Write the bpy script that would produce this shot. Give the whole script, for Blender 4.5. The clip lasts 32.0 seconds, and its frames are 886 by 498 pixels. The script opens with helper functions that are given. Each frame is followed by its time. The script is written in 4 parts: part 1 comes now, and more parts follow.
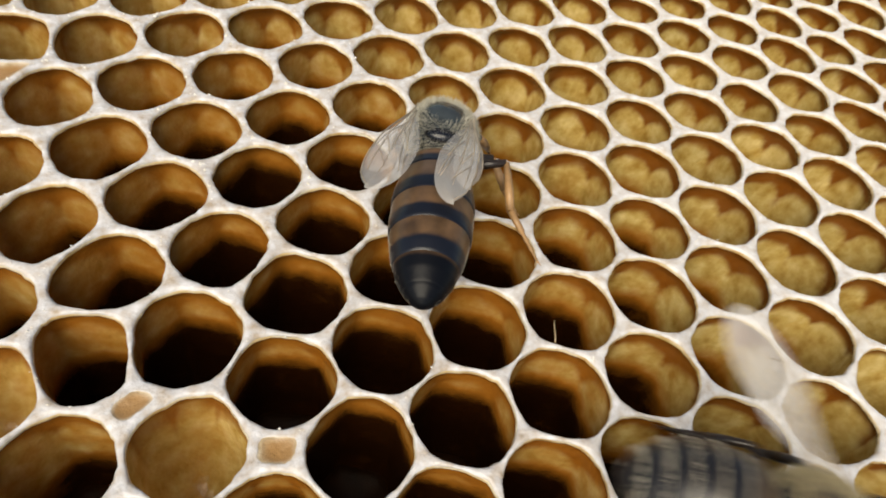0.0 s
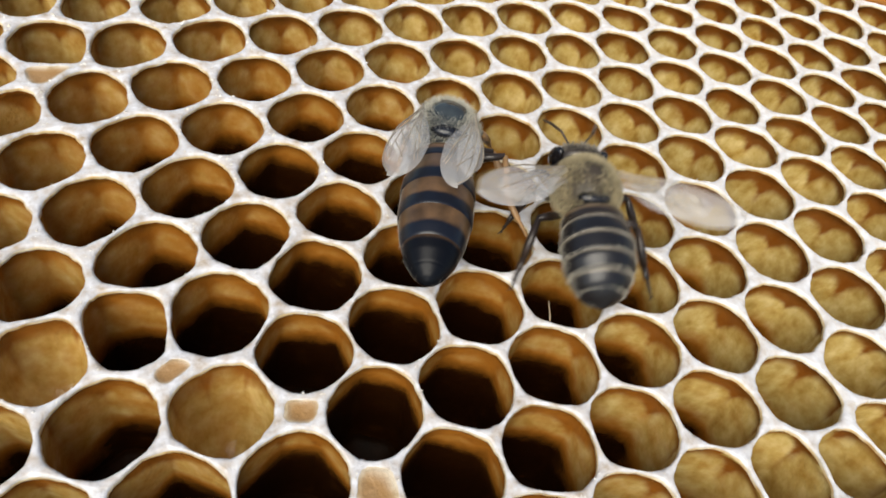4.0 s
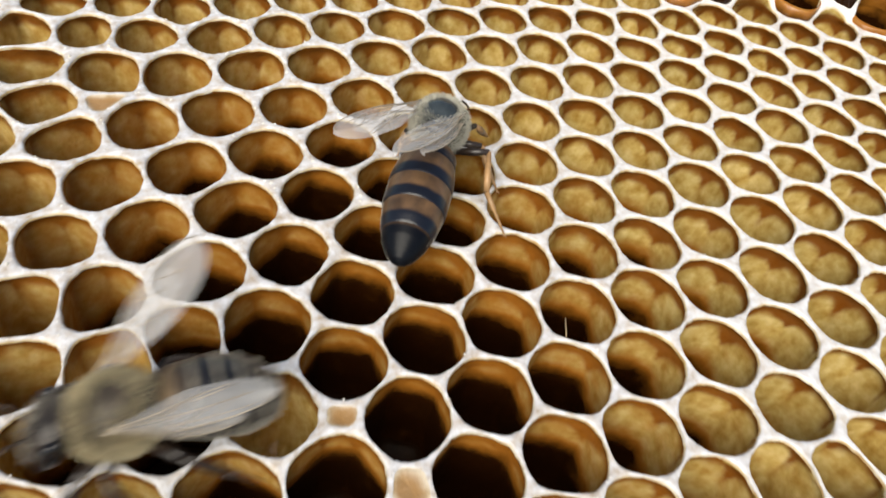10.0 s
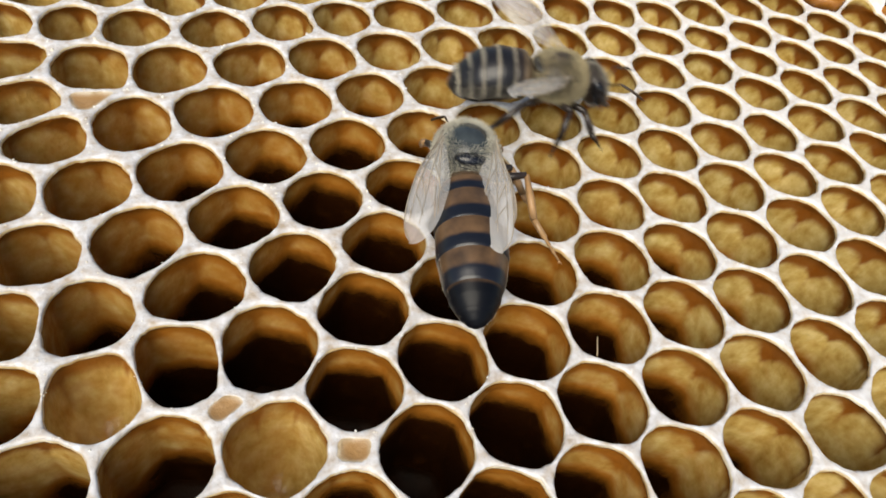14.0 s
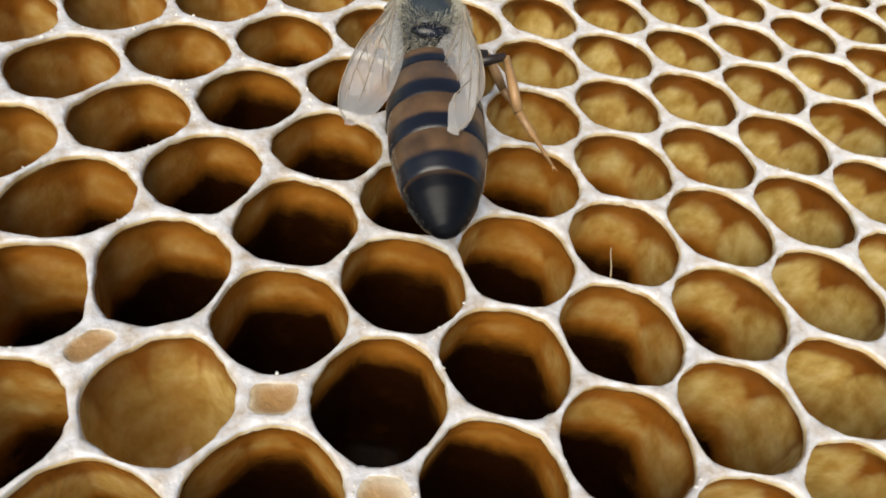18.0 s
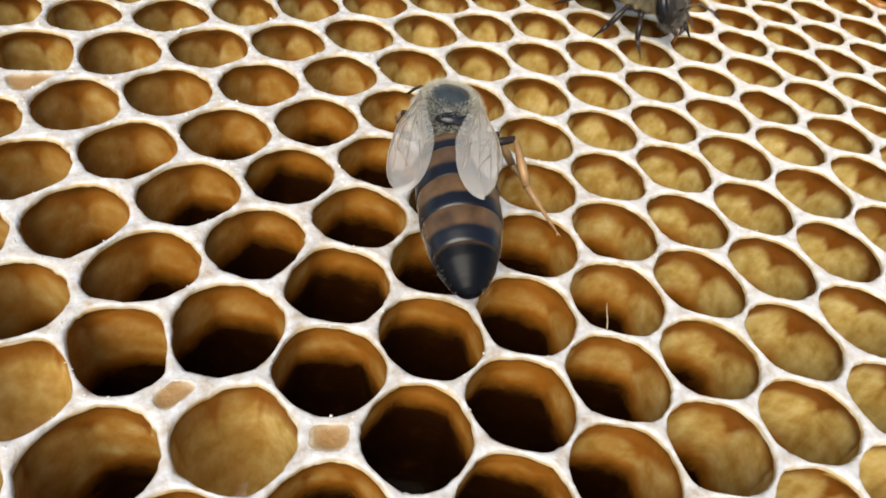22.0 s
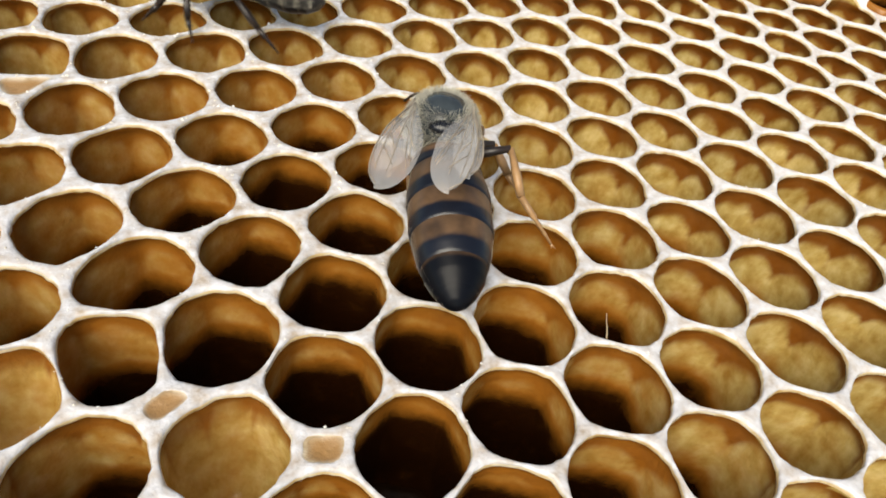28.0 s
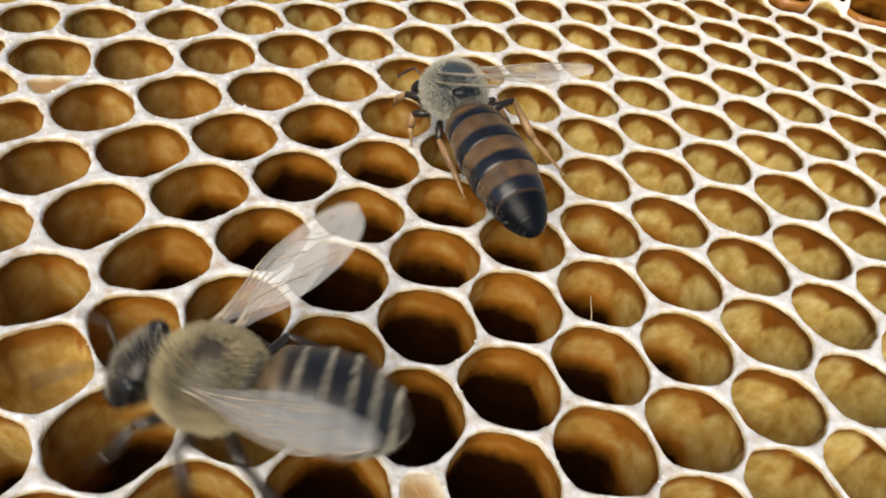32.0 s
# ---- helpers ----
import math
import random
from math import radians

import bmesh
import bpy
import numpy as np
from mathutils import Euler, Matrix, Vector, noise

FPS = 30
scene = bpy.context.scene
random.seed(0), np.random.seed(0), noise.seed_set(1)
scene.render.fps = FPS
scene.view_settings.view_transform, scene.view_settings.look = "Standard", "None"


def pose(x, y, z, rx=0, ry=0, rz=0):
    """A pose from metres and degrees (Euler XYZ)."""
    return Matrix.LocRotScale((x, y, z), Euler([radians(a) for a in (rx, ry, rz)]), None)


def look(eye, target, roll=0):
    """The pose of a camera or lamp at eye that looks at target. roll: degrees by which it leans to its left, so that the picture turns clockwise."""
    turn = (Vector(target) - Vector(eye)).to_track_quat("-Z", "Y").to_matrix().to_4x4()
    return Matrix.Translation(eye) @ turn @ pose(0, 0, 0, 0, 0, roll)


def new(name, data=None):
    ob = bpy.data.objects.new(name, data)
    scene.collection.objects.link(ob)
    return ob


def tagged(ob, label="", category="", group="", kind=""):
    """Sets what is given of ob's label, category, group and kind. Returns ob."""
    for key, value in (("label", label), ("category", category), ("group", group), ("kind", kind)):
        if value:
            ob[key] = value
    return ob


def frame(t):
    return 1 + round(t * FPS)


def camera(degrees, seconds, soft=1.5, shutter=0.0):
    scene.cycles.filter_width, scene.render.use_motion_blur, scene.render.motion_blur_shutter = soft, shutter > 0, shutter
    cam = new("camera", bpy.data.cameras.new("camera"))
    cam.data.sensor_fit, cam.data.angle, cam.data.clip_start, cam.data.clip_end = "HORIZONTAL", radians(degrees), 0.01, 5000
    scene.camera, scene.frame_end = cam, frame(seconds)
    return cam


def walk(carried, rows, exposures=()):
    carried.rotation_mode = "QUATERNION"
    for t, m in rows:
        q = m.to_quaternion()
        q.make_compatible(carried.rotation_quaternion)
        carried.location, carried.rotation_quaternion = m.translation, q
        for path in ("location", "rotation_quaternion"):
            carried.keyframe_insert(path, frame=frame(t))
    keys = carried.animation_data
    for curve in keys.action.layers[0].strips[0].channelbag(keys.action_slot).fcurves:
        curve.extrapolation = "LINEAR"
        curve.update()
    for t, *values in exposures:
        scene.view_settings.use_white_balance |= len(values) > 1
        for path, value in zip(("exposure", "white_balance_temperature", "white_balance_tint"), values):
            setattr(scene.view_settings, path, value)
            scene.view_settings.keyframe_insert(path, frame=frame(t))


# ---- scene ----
cam = camera(63.79, 32.0, soft=1.7, shutter=0.8)
PATH = [
    (0.0, -0.01946, -0.01593, 0.03069, 39.551, -9.179, -21.947),
    (0.5, -0.01921, -0.01452, 0.02924, 39.326, -9.341, -21.885),
    (1.0, -0.02, -0.01378, 0.03123, 39.066, -9.429, -21.889),
    (1.5, -0.02128, -0.01479, 0.0325, 39.191, -9.575, -21.914),
    (2.0, -0.02196, -0.01602, 0.03306, 39.444, -9.522, -21.937),
    (2.5, -0.02284, -0.01781, 0.03318, 39.79, -9.488, -21.892),
    (3.0, -0.02336, -0.01908, 0.03302, 40.043, -9.553, -21.85),
    (3.5, -0.02239, -0.01924, 0.03302, 40.101, -9.424, -21.854),
    (5.5, -0.02056, -0.0163, 0.03269, 39.31, -9.379, -21.557),
    (6.0, -0.02121, -0.01745, 0.03278, 39.378, -9.459, -21.51),
    (6.5, -0.02282, -0.01982, 0.03395, 39.526, -9.51, -21.451),
    (7.0, -0.02436, -0.02216, 0.03603, 39.865, -9.457, -21.424),
    (7.5, -0.02473, -0.02303, 0.03634, 40.03, -9.443, -21.245),
    (8.0, -0.02465, -0.02326, 0.03556, 40.131, -9.502, -21.23),
    (8.5, -0.02469, -0.02444, 0.03553, 40.238, -9.423, -21.428),
    (9.0, -0.02412, -0.02561, 0.03627, 40.22, -9.35, -21.237),
    (9.5, -0.02426, -0.02317, 0.03674, 40.205, -9.38, -20.838),
    (10.0, -0.02363, -0.01979, 0.03636, 40.207, -9.32, -20.764),
    (10.5, -0.02175, -0.0171, 0.034, 39.775, -9.38, -20.771),
    (11.0, -0.02091, -0.01586, 0.03282, 39.524, -9.345, -20.827),
    (11.5, -0.02113, -0.01767, 0.03297, 39.609, -9.304, -21.011),
    (12.0, -0.02309, -0.01834, 0.03443, 39.644, -9.285, -21.036),
    (12.5, -0.02401, -0.01788, 0.03579, 39.786, -9.385, -20.936),
    (13.0, -0.02323, -0.0165, 0.03509, 39.781, -9.426, -20.988),
    (13.5, -0.02258, -0.01569, 0.03422, 39.787, -9.446, -21.095),
    (14.0, -0.02328, -0.01635, 0.03371, 39.873, -9.407, -21.104),
    (14.5, -0.02262, -0.0163, 0.0347, 39.826, -9.314, -21.132),
    (16.5, -0.01863, -0.0132, 0.03244, 38.644, -9.297, -21.205),
    (17.0, -0.01993, -0.0142, 0.02774, 38.982, -9.242, -21.559),
    (17.5, -0.01897, -0.01395, 0.02519, 40.562, -8.752, -22.103),
    (18.0, -0.01931, -0.0154, 0.02251, 41.751, -8.466, -22.755),
    (18.5, -0.0187, -0.01428, 0.02185, 42.942, -8.495, -22.942),
    (19.0, -0.01893, -0.01477, 0.02191, 43.981, -8.203, -23.569),
    (19.5, -0.01946, -0.01582, 0.02338, 44.43, -8.493, -23.663),
    (20.0, -0.01955, -0.01553, 0.02349, 44.701, -8.595, -23.683),
    (20.5, -0.02, -0.01582, 0.02422, 44.746, -8.563, -23.871),
    (21.0, -0.02069, -0.01563, 0.02509, 44.802, -8.6, -23.881),
    (21.5, -0.02145, -0.01604, 0.02616, 44.907, -8.699, -23.891),
    (22.0, -0.02248, -0.01716, 0.02669, 45.213, -8.706, -23.878),
    (22.5, -0.02194, -0.01768, 0.0268, 45.337, -8.671, -23.844),
    (23.0, -0.02177, -0.0171, 0.02618, 45.491, -8.802, -23.811),
    (23.5, -0.02106, -0.01582, 0.02589, 45.196, -8.766, -23.665),
    (24.0, -0.02148, -0.01594, 0.02654, 45.008, -8.881, -23.51),
    (24.5, -0.02201, -0.01651, 0.02694, 45.207, -8.866, -23.538),
    (25.0, -0.02212, -0.01649, 0.02677, 45.259, -8.883, -23.685),
    (25.5, -0.02217, -0.01657, 0.02671, 45.341, -8.901, -23.65),
    (27.5, -0.02222, -0.01696, 0.02631, 45.762, -8.885, -23.725),
    (28.0, -0.02214, -0.01683, 0.02644, 45.636, -8.854, -23.709),
    (28.5, -0.02316, -0.01812, 0.02689, 45.625, -8.895, -23.704),
    (29.0, -0.02276, -0.01824, 0.0271, 45.696, -8.968, -23.628),
    (29.5, -0.02302, -0.01776, 0.02741, 45.715, -9.12, -23.63),
    (30.0, -0.02302, -0.0174, 0.0271, 45.661, -9.15, -23.698),
    (30.5, -0.02325, -0.01813, 0.02711, 45.731, -9.095, -23.749),
    (31.0, -0.0236, -0.01949, 0.02742, 45.709, -8.983, -23.752),
    (31.5, -0.02351, -0.02006, 0.02756, 45.854, -8.995, -23.706),
    (32.0, -0.02345, -0.01927, 0.02795, 45.918, -9.1, -23.705),
]

EXPOSURES = [(0.0, 0.2, 7330), (1.0, 0.14, 6780), (2.0, 0.24, 6580), (6.0, 0.36, 6580), (9.0, 0.54, 6680), (10.5, 0.34, 6730), (13.0, 0.32, 6830), (17.0, 0.2, 6830),
             (19.0, 0.29, 6930), (23.0, 0.40, 6820), (25.5, 0.40, 6680), (28.0, 0.37, 6930), (32.0, 0.33, 7050)]
walk(cam, [(t, pose(x, y, z, rx, ry, rz)) for t, x, y, z, rx, ry, rz in PATH], [(t, e - 0.06, k + 130, 7) for t, e, k in EXPOSURES])

# ---- world and light ----
SUN_AZ, SUN_EL = radians(228), radians(52)
world = bpy.data.worlds.new("world")
scene.world = world
world.use_nodes = True
wt = world.node_tree
sky = wt.nodes.new("ShaderNodeTexSky")
sky.sky_type, sky.sun_disc = "NISHITA", False
sky.sun_elevation, sky.sun_rotation = SUN_EL, SUN_AZ
wt.links.new(sky.outputs[0], wt.nodes["Background"].inputs[0])
wt.nodes["Background"].inputs[1].default_value = 0.10
sun = new("sun", bpy.data.lights.new("sun", "SUN"))
sun.data.energy, sun.data.angle, sun.data.color = 3.4, radians(50), (1.0, 0.94, 0.85)
sun.matrix_world = look((math.sin(SUN_AZ) * math.cos(SUN_EL), math.cos(SUN_AZ) * math.cos(SUN_EL), math.sin(SUN_EL)), (0, 0, 0))


# ---- materials ----
def material(name, rough=0.5, metal=0.0):
    m = bpy.data.materials.new(name)
    m.use_nodes = True
    b = m.node_tree.nodes["Principled BSDF"]
    b.inputs["Roughness"].default_value, b.inputs["Metallic"].default_value = rough, metal
    return m, m.node_tree, b


def noisy(name, stops, scale, rough=0.5, bump=0.3, fine=8.0, depth=0.0001, detail=6.0, island=0.0, streak=1.0):
    """Colours along a noise of that many grains a metre, with a finer relief."""
    m, nt, b = material(name, rough)
    co = nt.nodes.new("ShaderNodeTexCoord")
    mp = nt.nodes.new("ShaderNodeMapping")
    mp.inputs["Scale"].default_value = (1, 1, streak)
    nt.links.new(co.outputs["Object"], mp.inputs["Vector"])
    n = nt.nodes.new("ShaderNodeTexNoise")
    n.inputs["Scale"].default_value, n.inputs["Detail"].default_value = scale, detail
    nt.links.new(mp.outputs[0], n.inputs["Vector"])
    ramp = nt.nodes.new("ShaderNodeValToRGB")
    while len(ramp.color_ramp.elements) < len(stops):
        ramp.color_ramp.elements.new(0.5)
    for e, (at, col) in zip(ramp.color_ramp.elements, stops):
        e.position, e.color = at, (*col, 1)
    nt.links.new(n.outputs[0], ramp.inputs[0])
    out = ramp.outputs[0]
    if island:
        info = nt.nodes.new("ShaderNodeObjectInfo")
        hsv = nt.nodes.new("ShaderNodeHueSaturation")
        mr = nt.nodes.new("ShaderNodeMapRange")
        mr.inputs[3].default_value, mr.inputs[4].default_value = 1 - island, 1 + island
        nt.links.new(info.outputs["Random"], mr.inputs[0])
        nt.links.new(mr.outputs[0], hsv.inputs["Value"])
        nt.links.new(out, hsv.inputs["Color"])
        out = hsv.outputs[0]
    nt.links.new(out, b.inputs["Base Color"])
    n2 = nt.nodes.new("ShaderNodeTexNoise")
    n2.inputs["Scale"].default_value, n2.inputs["Detail"].default_value = scale * fine, 5
    nt.links.new(mp.outputs[0], n2.inputs["Vector"])
    bp = nt.nodes.new("ShaderNodeBump")
    bp.inputs["Strength"].default_value, bp.inputs["Distance"].default_value = bump, depth
    nt.links.new(n2.outputs[0], bp.inputs["Height"])
    nt.links.new(bp.outputs[0], b.inputs["Normal"])
    return m


WAX_RIM = noisy("wax_rim", [(0.28, (0.46, 0.37, 0.28)), (0.40, (0.57, 0.51, 0.46)), (0.54, (0.64, 0.615, 0.605)), (0.70, (0.77, 0.755, 0.77))], 1500, 0.26, 0.5, 3, 0.00014)
WAX_LIP = noisy("wax_lip", [(0.32, (0.56, 0.36, 0.14)), (0.50, (0.72, 0.56, 0.31)), (0.66, (0.82, 0.74, 0.56))], 900, 0.36, 0.4, 5, 0.0001)
WAX_WALL = noisy("wax_wall", [(0.28, (0.39, 0.235, 0.050)), (0.50, (0.57, 0.408, 0.130)), (0.72, (0.73, 0.58, 0.25))], 1100, 0.27, 0.45, 3, 0.00014, island=0.10, streak=0.75)
WAX_PLUG = noisy("wax_plug", [(0.28, (0.34, 0.23, 0.11)), (0.42, (0.48, 0.37, 0.23)), (0.56, (0.60, 0.51, 0.38))], 1200, 0.6, 0.5, 5, 0.0001)
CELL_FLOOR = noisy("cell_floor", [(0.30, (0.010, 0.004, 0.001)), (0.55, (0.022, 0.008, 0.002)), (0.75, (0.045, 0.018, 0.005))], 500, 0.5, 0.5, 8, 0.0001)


def lit_side(m, colour, most):
    """Paints brighter light into the rim colour towards one side of the comb."""
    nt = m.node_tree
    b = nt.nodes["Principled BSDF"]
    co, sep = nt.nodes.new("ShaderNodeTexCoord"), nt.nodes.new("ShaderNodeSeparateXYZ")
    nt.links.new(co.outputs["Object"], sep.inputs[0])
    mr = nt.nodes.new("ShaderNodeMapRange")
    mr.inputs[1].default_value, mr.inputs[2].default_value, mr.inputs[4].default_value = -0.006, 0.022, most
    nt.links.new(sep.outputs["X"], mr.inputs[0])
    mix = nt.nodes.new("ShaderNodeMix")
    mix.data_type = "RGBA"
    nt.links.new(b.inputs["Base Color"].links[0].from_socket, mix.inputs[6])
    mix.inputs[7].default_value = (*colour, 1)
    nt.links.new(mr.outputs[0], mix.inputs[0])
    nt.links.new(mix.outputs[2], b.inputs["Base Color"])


def corner_tint(m, colour, most):
    """Mixes in a redder colour by the corner value: corners, under lips, gap middles."""
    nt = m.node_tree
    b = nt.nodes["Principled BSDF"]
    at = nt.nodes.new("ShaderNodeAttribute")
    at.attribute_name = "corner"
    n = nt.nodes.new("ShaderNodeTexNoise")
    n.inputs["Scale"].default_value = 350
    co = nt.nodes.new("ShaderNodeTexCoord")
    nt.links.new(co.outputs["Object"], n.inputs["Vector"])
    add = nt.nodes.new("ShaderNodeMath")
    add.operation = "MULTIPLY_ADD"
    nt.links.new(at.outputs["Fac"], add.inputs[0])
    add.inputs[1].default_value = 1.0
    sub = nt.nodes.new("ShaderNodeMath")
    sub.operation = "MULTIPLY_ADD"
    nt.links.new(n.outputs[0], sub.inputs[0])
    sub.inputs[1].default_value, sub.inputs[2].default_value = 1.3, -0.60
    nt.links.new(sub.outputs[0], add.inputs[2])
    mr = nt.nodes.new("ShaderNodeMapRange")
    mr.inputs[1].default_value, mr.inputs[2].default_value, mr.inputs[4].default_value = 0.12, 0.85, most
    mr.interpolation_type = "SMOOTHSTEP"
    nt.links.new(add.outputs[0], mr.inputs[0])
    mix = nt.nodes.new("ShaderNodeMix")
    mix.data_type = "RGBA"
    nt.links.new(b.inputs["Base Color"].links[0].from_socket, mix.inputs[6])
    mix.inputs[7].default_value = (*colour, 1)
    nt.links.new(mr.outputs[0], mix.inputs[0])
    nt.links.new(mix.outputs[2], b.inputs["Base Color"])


def deepen_walls(m, midtone, dark):
    """Darkens the walls towards the bottom, first browner, along an uneven line."""
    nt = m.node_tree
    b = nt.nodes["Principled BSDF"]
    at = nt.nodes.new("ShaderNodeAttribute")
    at.attribute_name = "deep_tone"
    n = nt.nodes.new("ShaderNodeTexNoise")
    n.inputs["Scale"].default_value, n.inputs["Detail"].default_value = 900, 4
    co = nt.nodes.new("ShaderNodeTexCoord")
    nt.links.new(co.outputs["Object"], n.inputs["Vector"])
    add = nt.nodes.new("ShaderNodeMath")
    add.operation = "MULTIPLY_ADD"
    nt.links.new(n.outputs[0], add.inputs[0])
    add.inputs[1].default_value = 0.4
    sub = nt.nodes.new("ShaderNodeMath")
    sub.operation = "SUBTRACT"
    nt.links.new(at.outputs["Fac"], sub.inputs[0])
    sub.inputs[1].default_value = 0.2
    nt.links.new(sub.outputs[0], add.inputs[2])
    for colour, start, end in ((midtone, 0.02, 0.62), (dark, 0.38, 1.0)):
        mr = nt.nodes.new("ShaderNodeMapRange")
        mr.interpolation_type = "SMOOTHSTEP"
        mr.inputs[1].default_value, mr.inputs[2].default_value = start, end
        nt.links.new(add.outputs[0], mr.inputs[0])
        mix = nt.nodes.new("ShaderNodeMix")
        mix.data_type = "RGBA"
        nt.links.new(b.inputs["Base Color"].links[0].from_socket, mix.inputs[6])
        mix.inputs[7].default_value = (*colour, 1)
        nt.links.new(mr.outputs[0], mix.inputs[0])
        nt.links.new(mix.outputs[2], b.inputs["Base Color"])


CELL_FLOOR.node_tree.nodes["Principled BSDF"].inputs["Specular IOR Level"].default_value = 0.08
# whiter rims towards +x stand in for stronger light there
lit_side(WAX_RIM, (0.88, 0.855, 0.83), 0.45)
corner_tint(WAX_WALL, (0.20, 0.056, 0.006), 0.95)
corner_tint(WAX_PLUG, (0.33, 0.17, 0.05), 0.9)
deepen_walls(WAX_WALL, (0.39, 0.146, 0.018), (0.018, 0.005, 0.0006))

# ---- the comb ----
PITCH = 5.4
ROOT3 = math.sqrt(3)
shifts = {}


def shift_row(r, row):
    """How far cells of row r stand off the even lattice, in millimetres."""
    for q, d in row.items():
        shifts[q, r] = d


shift_row(-5, {4: (-1.1, 2.7), 5: (-2.0, 1.8)})
shift_row(-4, {0: (1.9, 3.4), 1: (0.9, 2.4), 2: (-0.2, 1.5), 3: (-0.7, 0.7), 4: (-1.7, 0.4), 5: (-2.8, 0.1)})
shift_row(-3, {-1: (1.8, 1.3), 0: (0.7, 1.3), 1: (0.0, 0.9), 2: (-0.5, 0.8), 3: (-1.5, 0.2), 4: (-2.8, -0.7), 5: (-4.3, -0.1), 6: (-5.1, 0.4)})
shift_row(-2, {-5: (0.4, 1.4), -4: (-0.1, 0.1), -3: (0.4, -1.1), -2: (0.2, -1.8), -1: (0.1, 1.3), 0: (0.1, 1.0), 1: (-0.3, 0.5), 2: (-0.6, -0.0), 3: (-0.2, -0.7), 4: (-0.1, -0.3), 5: (0.2, -0.3)})
shift_row(-1, {-6: (1.5, 0.9), -5: (0.7, -0.5), -4: (0.8, -0.8), -3: (1.0, -1.4), -2: (0.2, 0.8), -1: (0.0, 0.8), 0: (-0.1, 0.6), 1: (-0.2, 0.1), 2: (-0.1, -0.4), 3: (-0.1, -0.6), 4: (0.3, -0.5), 5: (0.3, -0.3)})
shift_row(0, {-6: (1.1, -0.1), -5: (1.2, -0.8), -4: (1.3, -1.5), -3: (0.4, 0.5), -2: (0.3, 1.0), -1: (0.0, 0.8), 0: (0.1, 0.3), 1: (0.0, -0.1), 2: (-0.0, -0.3), 3: (0.2, -0.4), 4: (0.2, -0.2), 5: (0.5, 0.2)})
shift_row(1, {-7: (2.6, -0.3), -6: (1.3, -1.0), -5: (0.4, -0.2), -4: (-0.9, -0.5), -3: (-0.3, 0.7), -2: (-0.1, 0.7), -1: (0.2, 0.5), 0: (0.2, 0.2), 1: (0.1, -0.2), 2: (0.0, -0.3), 3: (0.3, -0.2), 4: (0.3, 0.0), 5: (0.5, 0.3)})
shift_row(2, {-6: (-1.7, -0.9), -5: (-0.8, -0.4), -4: (-0.8, -0.1), -3: (-0.3, 0.5), -1: (0.2, 0.3), 0: (0.1, 0.1), 1: (-0.3, -0.3), 2: (-0.2, -0.3), 3: (-0.1, -0.2), 4: (-0.1, -0.0), 5: (-0.1, 0.3)})
shift_row(3, {-7: (-1.0, -0.7), -6: (-0.9, -0.8), -5: (-0.6, -0.2), -4: (-0.3, 0.0), -1: (-0.0, -0.1), 0: (-0.1, -0.1), 1: (-0.3, -0.4), 2: (-0.5, -0.3), 3: (-0.7, -0.3), 4: (-1.1, -0.2), 5: (-0.2, -0.2)})
shift_row(4, {-7: (-0.6, -0.8), -6: (-0.4, -0.5), -5: (-0.3, -0.0), -4: (-0.0, 0.2), -3: (0.1, 0.2), -1: (-0.1, -0.1), 0: (-0.2, -0.3), 1: (-0.3, -0.5), 2: (-0.8, -0.8), 3: (-0.8, -0.4), 4: (-0.7, -0.0), 5: (-1.0, -0.1), 6: (-2.0, 0.2)})
shift_row(5, {-8: (0.2, -0.6), -7: (-0.2, -0.2), -6: (-0.1, 0.4), -5: (0.2, 0.2), -4: (0.4, 0.3), -3: (0.4, 0.3), -2: (0.2, -0.0), -1: (0.1, -0.1), 0: (-0.4, -0.5), 1: (-0.7, -0.6), 2: (-1.0, -0.9), 3: (-0.9, -0.8), 4: (-0.9, -0.6), 5: (-1.5, -0.7), 6: (-1.6, -0.7)})
shift_row(6, {-9: (0.8, 3.4), -8: (0.5, 1.7), -7: (0.4, 0.9), -6: (0.7, 0.6), -5: (0.7, 0.3), -4: (0.9, 0.6), -3: (0.8, 0.5), -2: (0.4, 0.3), -1: (0.1, -0.2), 0: (-0.2, -0.5), 1: (-0.7, -1.2), 2: (-1.0, -1.4), 3: (-1.1, -1.6), 4: (-1.2, -1.3), 5: (-1.8, -1.6)})
shift_row(7, {-10: (3.5, 3.3), -9: (2.1, 2.9), -8: (1.3, 1.7), -7: (1.7, 0.6), -6: (1.5, 1.0), -5: (0.9, 1.2), -3: (1.5, 0.6), -2: (1.0, 0.5), -1: (0.5, -0.3), 0: (-0.4, -1.6), 1: (-1.3, -2.7), 2: (-1.7, -2.7), 3: (-1.8, -2.2), 4: (-1.7, -2.0)})
shift_row(8, {-10: (3.1, 1.8), -9: (2.7, 1.6), -8: (1.8, 0.1), -7: (1.7, 0.4), -6: (1.5, 0.7)})


def lattice(q, r):
    return ((q + r * 0.5) * PITCH, r * ROOT3 / 2 * PITCH)


NEIGHBOURS = ((1, 0), (0, 1), (-1, 1), (-1, 0), (0, -1), (1, -1))


